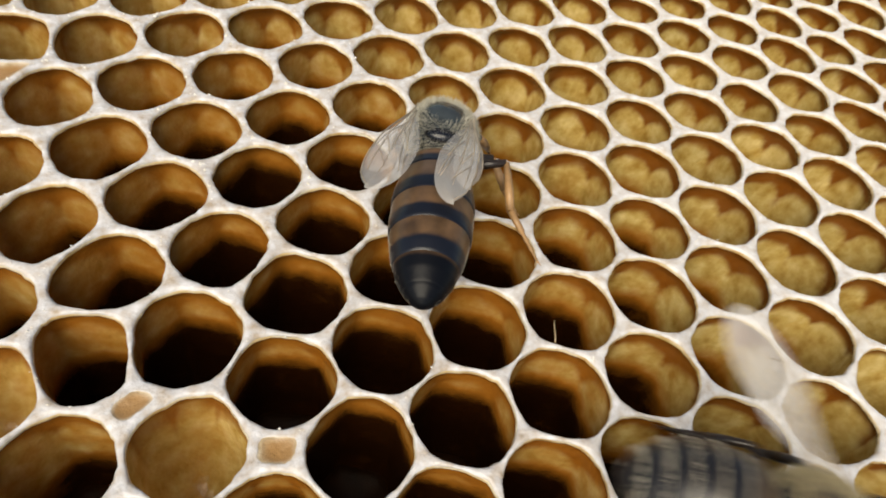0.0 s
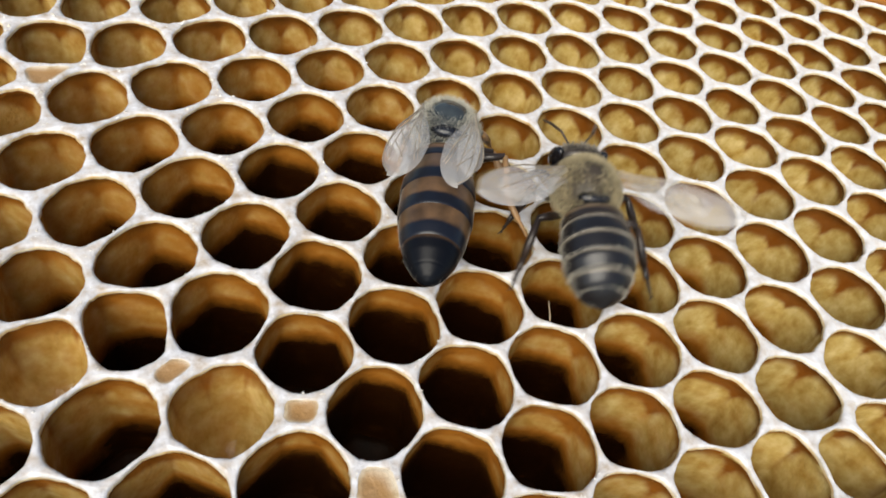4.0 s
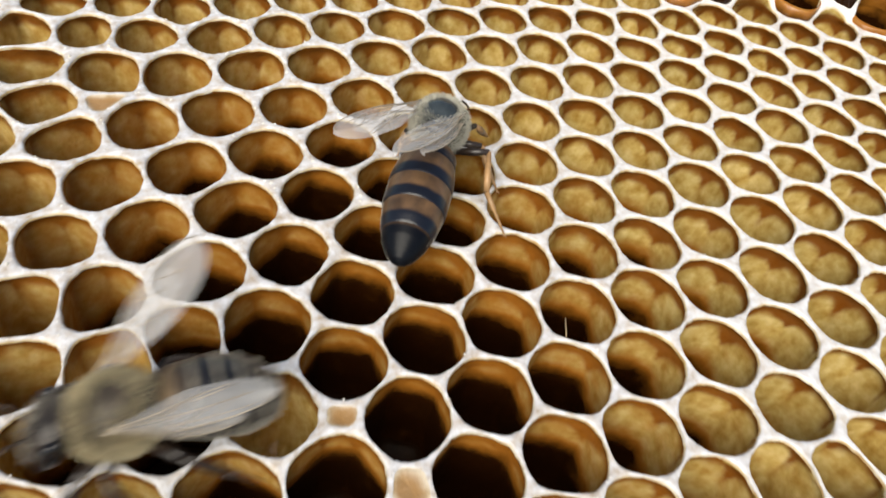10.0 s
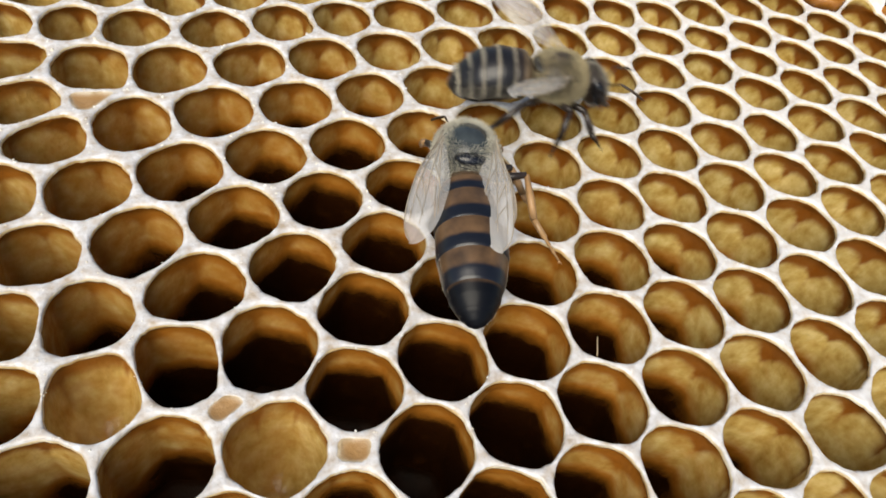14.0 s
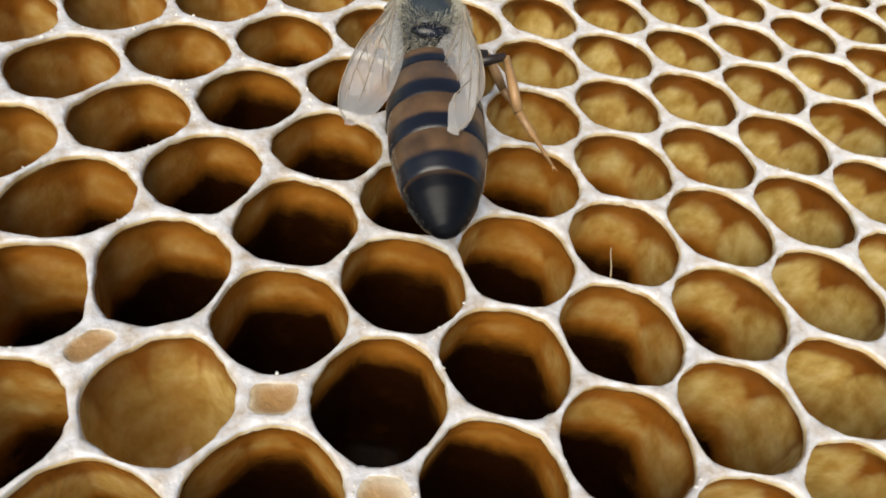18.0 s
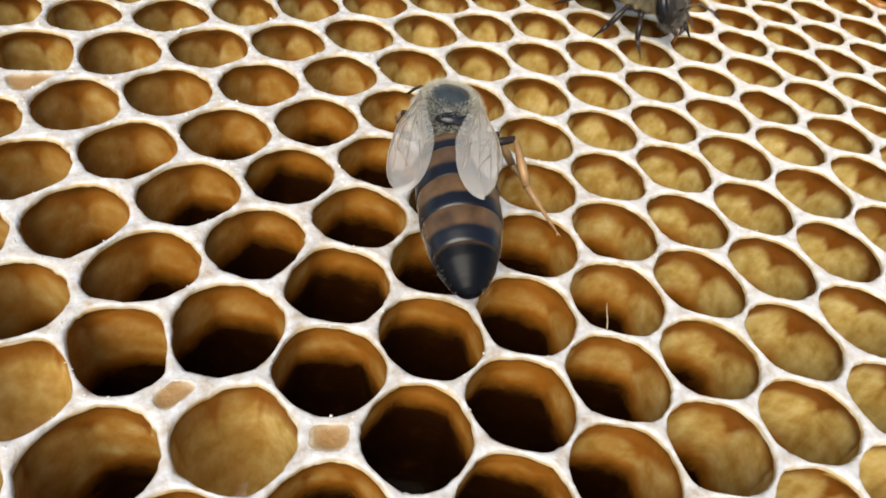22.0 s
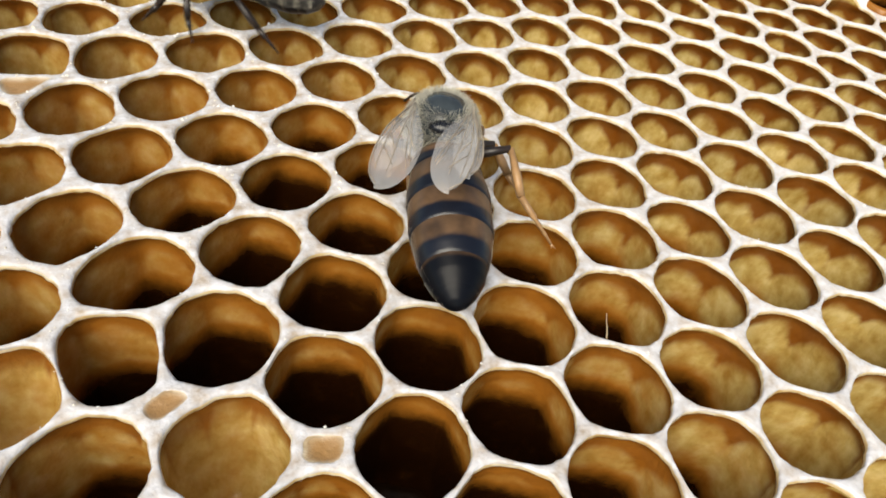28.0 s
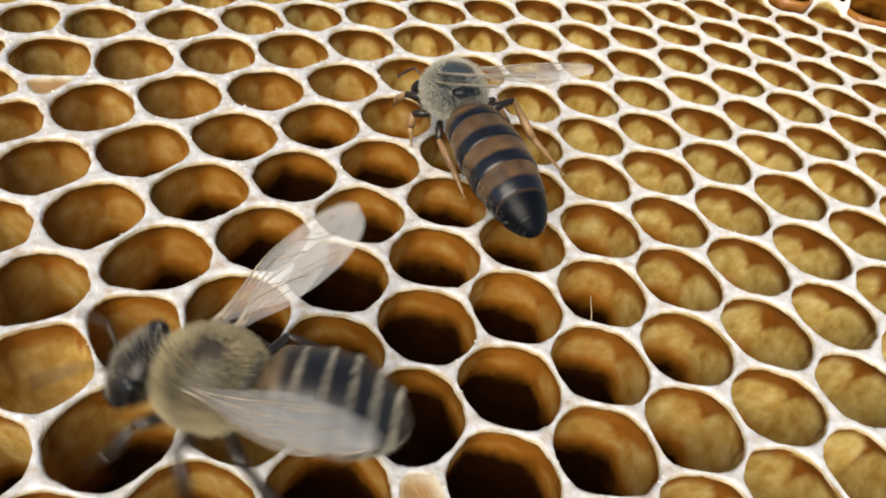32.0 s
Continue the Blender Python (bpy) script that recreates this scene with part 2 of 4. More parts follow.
def cell_centres():
    """The lattice with its irregular cells; between them the shifts fade out."""
    keys = [(q, r) for r in range(-9, 13) for q in range(-20, 20)
            if -52 < lattice(q, r)[0] < 86 and -38 < lattice(q, r)[1] < 60]
    d = {k: shifts.get(k, (0.0, 0.0)) for k in keys}
    for _ in range(40):
        for q, r in keys:
            if (q, r) not in shifts:
                ns = [d[q + a, r + b] for a, b in NEIGHBOURS if (q + a, r + b) in d]
                d[q, r] = (sum(n[0] for n in ns) / 6 * 0.97, sum(n[1] for n in ns) / 6 * 0.97)
    rnd = random.Random(4)
    pts = {}
    for k in keys:
        x, y = lattice(*k)
        j = 0.0 if k in shifts else 0.12
        pts[k] = Vector((x + d[k][0] + rnd.uniform(-j, j), y + d[k][1] + rnd.uniform(-j, j)))
    return pts


CELLS = cell_centres()
# a cell wedged between the rows, and wax-filled gaps where rows drift apart
CELLS[90, 0] = Vector((-30.9, 26.5))
GAPS = {(95, 0): (-16.8, -2.6, 0.85), (96, 0): (-14.4, -7.6, 1.05), (97, 0): (-21.9, 1.5, 0.4), (98, 0): (-26.9, 26.3, 0.7)}
SIZE = {k: 2.7 for k in CELLS}
SIZE[-4, 1], SIZE[-5, 1] = 3.0, 2.7
for k, (x, y, r) in GAPS.items():
    CELLS[k], SIZE[k] = Vector((x, y)), r


def outline(k):
    """The cell's share of the comb: the polygon that it holds against its neighbours, by their sizes."""
    c = CELLS[k]
    poly = [c + Vector((math.cos(a), math.sin(a))) * 6.5 for a in (radians(60 * i + 30) for i in range(6))]
    for j, o in CELLS.items():
        n = o - c
        if j == k or n.length > 13:
            continue
        m = c + n * ((n.length_squared + SIZE[k] ** 2 - SIZE[j] ** 2) / (2 * n.length_squared))
        res = []
        for a, b in zip(poly, poly[1:] + poly[:1]):
            da, db = (a - m).dot(n), (b - m).dot(n)
            if da <= 0:
                res.append(a)
            if (da < 0) != (db < 0) and da != db:
                res.append(a + (b - a) * (da / (da - db)))
        poly = res
    clean = []
    for p in poly:
        if not clean or (p - clean[-1]).length > 0.02:
            clean.append(p)
    if len(clean) > 1 and (clean[0] - clean[-1]).length < 0.02:
        clean.pop()
    return clean


def rise(x, y):
    """Beyond its far edge the comb bends up."""
    d = y - 37.2 + 0.2 * (x - 20) + 0.0035 * (x - 20) ** 2
    return 0.0 if d <= 0 or x < 8 else min(1.0, (x - 8) / 10) * 1.1 * d


def height(x, y):
    """The comb's face: nearly level, with slow swells, in millimetres."""
    return rise(x, y) + 0.22 * noise.noise((x * 0.09, y * 0.09, 3.1)) + 0.10 * noise.noise((x * 0.6, y * 0.6, 7.7)) + 0.05 * noise.noise((x * 2.1, y * 2.1, 1.7))


CAPPED = {(-4, 0): -7.0, (-6, 1): -5.5}


def central(x, y, wide=1.0):
    """From 0 to 1, most in the middle of the comb, where the cells are darker."""
    return math.exp(-(((x + 16) / 12 / wide) ** 2 + ((y - 9 + 0.3 * (x + 16)) / 15 / wide) ** 2) ** 2)


def margin(x, y):
    """From 0 to 1 towards the comb's near edge, where the cells are paler."""
    return min(1.0, max(0.0, (-5 - y) / 7)) * min(1.0, max(0.0, (x + 8) / 8))


def pale_reach(x, y):
    """How far down the paler wall colour reaches: least in the middle of the comb."""
    return 2.3 - 0.9 * central(x, y) + 1.8 * margin(x, y) + 0.10 * max(0.0, x + 10) + 0.16 * max(0.0, -14 - x) + 0.07 * max(0.0, y - 12) + 0.05 * min(0.0, y) * max(0.0, min(1.0, (2 - x) / 8)) + 0.5 * noise.noise((x * 0.12, y * 0.12, 5.5))


def cell_rings(k):
    """Rings from the middle of the wall over the lip and down the cell; each point with how near it is to a corner."""
    c, poly = CELLS[k], outline(k)
    rnd = random.Random(k[0] * 131 + k[1] * 17)
    gap = k in GAPS
    wall = 0.16 if gap else rnd.uniform(0.05, 0.11) + 0.05 * min(1.0, max(0.0, (c.y - 8) / 14)) + 0.06 * min(1.0, max(0.0, (c.x - 4) / 18)) * min(1.0, max(0.0, (c.y - 2) / 14))
    power = 3.4 if gap else rnd.uniform(3.3, 4.1) + 1.3 * min(1.0, max(0.0, (8 - c.y) / 8)) * min(1.0, max(0.0, (14 - c.x) / 20))
    deep = rnd.uniform(8.6, 10.0)
    mid = sum(poly, Vector((0, 0))) / len(poly)
    edges = []
    for a, b in zip(poly, poly[1:] + poly[:1]):
        e = b - a
        n = Vector((e.y, -e.x)).normalized()
        if n.dot(a - mid) < 0:
            n = -n
        if e.length > 0.35:
            edges.append((n, n.dot(a - mid)))
    outer, corner = [], []
    for a, b in zip(poly, poly[1:] + poly[:1]):
        parts = 8 if (b - a).length > 1.2 else 2
        for i in range(parts):
            outer.append(a.lerp(b, i / parts))
            near_end = min(i, parts - i) / parts
            corner.append(1 - 2 * near_end if (b - a).length > 0.5 else 1.0)

    def loop(w, p):
        res = []
        for o in outer:
            u = (o - mid).normalized()
            s = sum((max(0.0, n.dot(u)) / max(0.25, dist - w)) ** p for n, dist in edges)
            res.append(mid + u * min(s ** (-1 / p), (o - mid).length - 0.04))
        return res

    lip = loop(wall, power)
    lift = rise(*mid)
    ragged = [o + (o - mid).normalized() * (0.10 * noise.noise((o.x * 1.3, o.y * 1.3, 9.0)) + 0.07 * noise.noise((o.x * 4.1, o.y * 4.1, 2.0))) for o in lip]
    rings = [[(*o, height(*o)) for o in outer]]
    for f, drop in ((0.42, 0.0), (0.70, 0.01), (0.90, 0.03), (1.0, 0.05)) if gap else ((0.42, 0.0), (0.70, 0.04), (0.90, 0.13), (1.0, 0.30)):
        rings.append([(*o.lerp(i, f), height(*o.lerp(i, f)) - drop) for o, i in zip(outer, ragged)])
    floor = -0.21 if gap else CAPPED.get(k, -deep)
    line = 9.0 if k in CAPPED else 0.5 if lift > 0.6 else pale_reach(c.x, c.y) + rnd.uniform(-0.35, 0.45)
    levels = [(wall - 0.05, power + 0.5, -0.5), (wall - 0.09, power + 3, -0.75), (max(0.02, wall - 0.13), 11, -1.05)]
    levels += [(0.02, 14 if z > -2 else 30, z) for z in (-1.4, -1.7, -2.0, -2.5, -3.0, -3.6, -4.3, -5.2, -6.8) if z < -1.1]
    brown = 0.17 - 0.13 * min(1.0, max(0.0, (c.x + 2) / 22)) + 0.24 * central(*c, 1.45)
    span = [1 + 0.45 * math.sin(math.atan2(o.y - mid.y, o.x - mid.x) - radians(60)) ** 2 for o in outer]
    deep_tone = [[0.0] * len(outer) for _ in rings]
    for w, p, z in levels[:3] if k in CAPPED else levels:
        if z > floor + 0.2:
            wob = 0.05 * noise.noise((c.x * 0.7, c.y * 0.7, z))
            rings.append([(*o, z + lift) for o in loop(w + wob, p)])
            deep_tone.append([min(1.0, max(brown, (-z - line * f + 1.3) / 2.9)) for f in span])
    if k in CAPPED:
        for f, z in ((0.97, -1.5), (0.92, -2.1), (0.84, -2.7), (0.70, -3.3), (0.5, -3.7), (0.25, -3.9)):
            rings.append([(*mid.lerp(o, f), z * CAPPED[k] / -4.0 + 0.25 * noise.noise((o.x * 0.5, o.y * 0.5, z))) for o in loop(0.04, 9)])
        # the bowl is browner towards its far side
        side_tone = [0.03 + 0.12 * (1 + math.cos(math.atan2(o.y - mid.y, o.x - mid.x) - radians(95))) for o in outer]
        return rings, (*mid, CAPPED[k]), corner, [[0.0] * len(outer)] * 5 + [side_tone] * (len(rings) - 5)
    if gap:
        for f, z in ((0.90, -0.08), (0.75, -0.13), (0.50, -0.18), (0.22, -0.20)):
            rings.append([(*mid.lerp(o, f), z + 0.04 * noise.noise((o.x * 1.5, o.y * 1.5, z))) for o in lip])
        return rings, (*mid, floor), corner, [[0.0] * len(outer)] * len(rings)
    last = loop(0.14, 20)
    floor += lift
    rings.append([(*o, floor) for o in last])
    rings.append([(*mid.lerp(o, 0.85), floor - 0.25) for o in last])
    rings.append([(*mid.lerp(o, 0.45), floor - 0.6) for o in last])
    deep_tone += [[1.0] * len(outer)] * (len(rings) - len(deep_tone))
    return rings, (*mid, floor - 0.75), corner, deep_tone


def add_cell(verts, faces, mats, tint, deep_tone, k):
    rings, tip, corner, ring_tones = cell_rings(k)
    base, n = len(verts), len(rings[0])
    plug = k in CAPPED or k in GAPS
    for j, ring in enumerate(rings):
        if k in GAPS:
            verts += [(x / 1000, y / 1000, z / 1000) for x, y, z in ring]
            tint += [(0.0, 0.0, 0.0, 0.10, 0.22, 0.42, 0.62, 0.80, 0.9)[min(j, 8)]] * n
            deep_tone += ring_tones[j]
            continue
        verts += [(x / 1000, y / 1000, z / 1000) for x, y, z in ring]
        for (x, y, z), c in zip(ring, corner):
            # brown band under the lip: an arch over each wall, widest in the corners and on the far side
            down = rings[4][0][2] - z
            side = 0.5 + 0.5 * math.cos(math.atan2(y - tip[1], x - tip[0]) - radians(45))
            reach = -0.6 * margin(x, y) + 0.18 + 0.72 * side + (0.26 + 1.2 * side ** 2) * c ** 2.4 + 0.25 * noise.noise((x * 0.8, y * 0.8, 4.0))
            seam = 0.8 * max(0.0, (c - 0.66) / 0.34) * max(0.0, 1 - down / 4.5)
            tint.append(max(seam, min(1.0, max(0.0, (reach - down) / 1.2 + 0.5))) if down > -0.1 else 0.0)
        deep_tone += ring_tones[j]
    verts.append(tuple(v / 1000 for v in tip))
    tint.append(1.0 if k in GAPS else 0.0)
    deep_tone.append(0.24 if k in CAPPED else 1.0)
    for j in range(len(rings) - 1):
        for i in range(n):
            a, b = base + j * n + i, base + j * n + (i + 1) % n
            faces.append((a, b, b + n, a + n))
            bottom = j >= len(rings) - 3
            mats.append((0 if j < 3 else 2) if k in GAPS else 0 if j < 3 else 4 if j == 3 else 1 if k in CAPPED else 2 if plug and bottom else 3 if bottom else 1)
    last = base + (len(rings) - 1) * n
    for i in range(n):
        faces.append((last + i, last + (i + 1) % n, len(verts) - 1))
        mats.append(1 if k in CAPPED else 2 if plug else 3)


def cell_mesh(name, keys):
    verts, faces, mats, tint, deep_tone = [], [], [], [], []
    for k in keys:
        add_cell(verts, faces, mats, tint, deep_tone, k)
    me = bpy.data.meshes.new(name)
    me.from_pydata(verts, [], faces)
    for m in (WAX_RIM, WAX_WALL, WAX_PLUG, CELL_FLOOR, WAX_LIP):
        me.materials.append(m)
    me.polygons.foreach_set("material_index", mats)
    me.polygons.foreach_set("use_smooth", [True] * len(faces))
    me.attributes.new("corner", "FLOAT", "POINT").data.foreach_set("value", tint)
    me.attributes.new("deep_tone", "FLOAT", "POINT").data.foreach_set("value", deep_tone)
    me.update()
    return me


comb = tagged(new("honeycomb"), "golden brown wax honeycomb with open empty cells and pale rims", "honeycomb", kind="structure")
whole = [k for k in CELLS if k[0] > 80 or all((k[0] + a, k[1] + b) in CELLS for a, b in NEIGHBOURS)]
whole.sort(key=lambda k: abs(CELLS[k].x - 8) / 50 + abs(CELLS[k].y - 9 + 0.12 * CELLS[k].x) / 34)
near, far = whole[:300], whole[300:]
for k in near:
    o = new("cell", cell_mesh("cell", [k]))
    o.parent = comb
    if k in CAPPED:
        o["label"] = "shallow cell plugged with pale orange wax"
    if k in GAPS:
        o.name, o["label"] = "wax_gap", "small gap between cells filled with orange wax"
rest = tagged(new("outer_cells", cell_mesh("outer_cells", far)), "more open cells further out", kind="stuff")
rest.parent = comb


def wax_flakes():
    """Loose crumbs of wax on the rims, too small to pick apart."""
    rnd = random.Random(8)
    verts, faces = [], []
    for _ in range(7000):
        k = rnd.choice(near)
        if k in GAPS:
            continue
        poly = outline(k)
        i = rnd.randrange(len(poly))
        p = poly[i].lerp(poly[(i + 1) % len(poly)], rnd.random())
        if rnd.random() > 0.04 + 0.9 * max(0.0, noise.noise((p.x * 0.15, p.y * 0.15, 2.0)) + 0.25 * (p.x < -8) + 0.25 * (p.y > 10 and p.x < 14)):
            continue
        p = p + Vector((rnd.gauss(0, 0.08), rnd.gauss(0, 0.08)))
        r, z = rnd.uniform(0.03, 0.09) * (1.9 if p.x < -8 and p.y > 12 and rnd.random() < 0.5 else 1.0), height(*p)
        b = len(verts)
        turn = rnd.uniform(0, 6.3)
        verts += [((p.x + math.cos(turn + a) * r * rnd.uniform(0.6, 1.3)) / 1000, (p.y + math.sin(turn + a) * r * rnd.uniform(0.6, 1.3)) / 1000, (z - 0.02) / 1000) for a in (0, 1.57, 3.14, 4.71)]
        verts.append((p.x / 1000, p.y / 1000, (z + r * rnd.uniform(0.5, 1.1)) / 1000))
        faces += [(b + i, b + (i + 1) % 4, b + 4) for i in range(4)]
    me = bpy.data.meshes.new("wax_crumbs")
    me.from_pydata(verts, [], faces)
    me.materials.append(FLAKE)
    return tagged(new("wax_crumbs", me), "tiny white crumbs of wax scattered on the rims", "wax crumbs", kind="stuff")


FLAKE = noisy("wax_flake", [(0.4, (0.66, 0.60, 0.50)), (0.6, (0.84, 0.81, 0.76))], 3000, 0.35)
wax_flakes()


def fibre(base, top):
    """A stray thread of straw caught on a rim."""
    a, b = Vector(base), Vector(top)
    bm = bmesh.new()
    rings = []
    for i in range(7):
        p = a.lerp(b, i / 6) + Vector((0.012 * math.sin(i), 0.015 * math.cos(i * 1.3), 0))
        rings.append([bm.verts.new((p + Vector((math.cos(k * 1.2566), math.sin(k * 1.2566), 0)) * 0.035 * (1.2 - i / 9)) / 1000) for k in range(5)])
    for r, s in zip(rings, rings[1:]):
        for k in range(5):
            bm.faces.new((r[k], r[(k + 1) % 5], s[(k + 1) % 5], s[k]))
    bm.faces.new(rings[0])
    bm.faces.new(rings[-1])
    me = bpy.data.meshes.new("straw_fibre")
    bm.to_mesh(me)
    bm.free()
    me.materials.append(STRAW)
    return tagged(new("straw_fibre", me), "thin pale straw thread standing on a cell rim", "fibre")


STRAW = noisy("straw", [(0.35, (0.60, 0.44, 0.24)), (0.65, (0.76, 0.62, 0.42))], 4000, 0.5)
fibre((-1.62, -1.26, -0.3), (-2.1, -0.95, 1.5))


# ---- bees ----
def chitin(name, colour, rough=0.28, vary=0.5, scale=900):
    return noisy(name, [(0.3, tuple(c * (1 - vary) for c in colour)), (0.7, tuple(min(1, c * (1 + vary)) for c in colour))], scale, rough, 0.16, 3, 0.00003)


BLACK = chitin("black_chitin", (0.005, 0.0065, 0.012), 0.24)
BLACK.node_tree.nodes["Principled BSDF"].inputs["Specular IOR Level"].default_value = 0.45
BROWN = chitin("brown_chitin", (0.045, 0.026, 0.014), 0.35)
LEG_AMBER = chitin("amber_leg", (0.33, 0.19, 0.085), 0.35)
LEG_DARK = chitin("dark_leg", (0.024, 0.016, 0.012), 0.32)
BALD = chitin("bald_back", (0.034, 0.041, 0.044), 0.24)
WORKER_BACK = chitin("worker_back", (0.045, 0.033, 0.022), 0.42)
EYE = chitin("compound_eye", (0.008, 0.007, 0.008), 0.18, 0.3, 4000)
FUZZ_GREY = chitin("grey_fuzz", (0.52, 0.49, 0.40), 0.7, 0.25)
FUZZ_TAN = chitin("tan_fuzz", (0.43, 0.36, 0.22), 0.7, 0.3)
FUZZ_FACE = chitin("face_fuzz", (0.27, 0.24, 0.19), 0.7, 0.3)
FUZZ_PALE = chitin("pale_fuzz", (0.42, 0.38, 0.30), 0.7, 0.2)
VEIN = chitin("wing_vein", (0.34, 0.28, 0.21), 0.4)
TONGUE = chitin("tongue", (0.22, 0.08, 0.03), 0.35)


def banded(name, front, dark, rough):
    """A plate whose ground colour runs softly into its dark rear edge."""
    m = chitin(name, front, rough)
    nt = m.node_tree
    b = nt.nodes["Principled BSDF"]
    at = nt.nodes.new("ShaderNodeAttribute")
    at.attribute_name = "band"
    n = nt.nodes.new("ShaderNodeTexNoise")
    n.inputs["Scale"].default_value, n.inputs["Detail"].default_value = 1400, 4
    co = nt.nodes.new("ShaderNodeTexCoord")
    nt.links.new(co.outputs["Object"], n.inputs["Vector"])
    add = nt.nodes.new("ShaderNodeMath")
    add.operation = "MULTIPLY_ADD"
    nt.links.new(n.outputs[0], add.inputs[0])
    add.inputs[1].default_value = 0.5
    nt.links.new(at.outputs["Fac"], add.inputs[2])
    mr = nt.nodes.new("ShaderNodeMapRange")
    mr.interpolation_type = "SMOOTHSTEP"
    mr.inputs[1].default_value, mr.inputs[2].default_value = 0.3, 1.1
    nt.links.new(add.outputs[0], mr.inputs[0])
    mix = nt.nodes.new("ShaderNodeMix")
    mix.data_type = "RGBA"
    nt.links.new(b.inputs["Base Color"].links[0].from_socket, mix.inputs[6])
    mix.inputs[7].default_value = (*dark, 1)
    nt.links.new(mr.outputs[0], mix.inputs[0])
    nt.links.new(mix.outputs[2], b.inputs["Base Color"])
    return m


QUEEN_PLATE = banded("queen_plate", (0.098, 0.054, 0.025), (0.006, 0.007, 0.012), 0.30)
QUEEN_TAIL = banded("queen_tail", (0.040, 0.023, 0.013), (0.0035, 0.004, 0.006), 0.34)
QUEEN_PLATE.node_tree.nodes["Principled BSDF"].inputs["Specular IOR Level"].default_value = 0.5
QUEEN_TAIL.node_tree.nodes["Principled BSDF"].inputs["Specular IOR Level"].default_value = 0.16
WORKER_PLATE = banded("worker_plate", (0.16, 0.135, 0.10), (0.010, 0.009, 0.010), 0.34)
WORKER_FRONT = banded("worker_front_plate", (0.11, 0.075, 0.042), (0.020, 0.013, 0.009), 0.36)
MEMBRANE, _nt, _b = material("wing_membrane", 0.16)
_b.inputs["Base Color"].default_value = (0.76, 0.73, 0.70, 1)
_tc, _sep, _mr = _nt.nodes.new("ShaderNodeTexCoord"), _nt.nodes.new("ShaderNodeSeparateXYZ"), _nt.nodes.new("ShaderNodeMapRange")
_nt.links.new(_tc.outputs["Generated"], _sep.inputs[0])
_nt.links.new(_sep.outputs["Y"], _mr.inputs[0])
_mr.inputs[3].default_value, _mr.inputs[4].default_value = 0.48, 0.17
_nt.links.new(_mr.outputs[0], _b.inputs["Alpha"])
_b.inputs["Sheen Weight"].default_value = 0.2
_n = _nt.nodes.new("ShaderNodeTexNoise")
_n.inputs["Scale"].default_value = 1500
_bp = _nt.nodes.new("ShaderNodeBump")
_bp.inputs["Strength"].default_value, _bp.inputs["Distance"].default_value = 0.5, 0.00005
_nt.links.new(_n.outputs[0], _bp.inputs["Height"])
_nt.links.new(_bp.outputs[0], _b.inputs["Normal"])


def part(name, bm, mats, parent, label=""):
    """Links a bmesh in millimetres as one mesh under a thing or a part."""
    me = bpy.data.meshes.new(name)
    bmesh.ops.scale(bm, vec=(0.001,) * 3, verts=bm.verts)
    bmesh.ops.recalc_face_normals(bm, faces=bm.faces)
    bm.to_mesh(me)
    bm.free()
    for m in mats if isinstance(mats, (list, tuple)) else [mats]:
        me.materials.append(m)
    me.polygons.foreach_set("use_smooth", [True] * len(me.polygons))
    o = new(name, me)
    o.parent = parent
    if label:
        o["label"] = label
    return o


def tube(bm, points, radii, seg=8):
    """A tapered round limb along points."""
    pts = [Vector(p) for p in points]
    prev = None
    for i, (p, r) in enumerate(zip(pts, radii)):
        d = (pts[min(i + 1, len(pts) - 1)] - pts[max(i - 1, 0)]).normalized()
        side = d.cross(Vector((0.13, 0.21, 1))).normalized()
        up = side.cross(d)
        ring = [bm.verts.new(p + (side * math.cos(a) + up * math.sin(a)) * r) for a in (2 * math.pi * k / seg for k in range(seg))]
        if prev:
            for k in range(seg):
                bm.faces.new((prev[k], prev[(k + 1) % seg], ring[(k + 1) % seg], ring[k]))
        else:
            bm.faces.new(ring)
        prev = ring
    bm.faces.new(prev)
    return bm


def blob(centre, size, turn=(0, 0, 0), cut=24, lump=0.0):
    """A rounded body."""
    bm = bmesh.new()
    bmesh.ops.create_uvsphere(bm, u_segments=cut, v_segments=cut * 2 // 3, radius=1)
    for v in bm.verts:
        if lump:
            v.co *= 1 + lump * noise.noise(v.co * 2.3)
    bmesh.ops.scale(bm, vec=size, verts=bm.verts)
    bmesh.ops.rotate(bm, matrix=Euler([radians(a) for a in turn]).to_matrix(), verts=bm.verts)
    bmesh.ops.translate(bm, vec=centre, verts=bm.verts)
    return bm


def fur(spots, seed, count, lo, hi, lean=(0, -0.3, 0), wide=0.035):
    """Thin hairs; spots(rnd) gives a root and the way out."""
    rnd = random.Random(seed)
    verts, faces = [], []
    for _ in range(count):
        root, way = spots(rnd)
        way = (way + Vector(lean) + Vector((rnd.gauss(0, 0.28), rnd.gauss(0, 0.28), rnd.gauss(0, 0.28)))).normalized()
        side = way.cross(Vector((rnd.uniform(-1, 1), rnd.uniform(-1, 1), rnd.uniform(-1, 1)))).normalized() * wide
        n, bend = rnd.uniform(lo, hi), Vector((0, 0, rnd.uniform(-0.12, 0.05)))
        b = len(verts)
        verts += [root - side, root + side, root + way * n * 0.6 + side * 0.6, root + way * n * 0.6 - side * 0.6, root + way * n + bend]
        faces += [(b, b + 1, b + 2, b + 3), (b + 3, b + 2, b + 4)]
    bm = bmesh.new()
    vs = [bm.verts.new(v) for v in verts]
    for f in faces:
        bm.faces.new([vs[i] for i in f])
    return bm


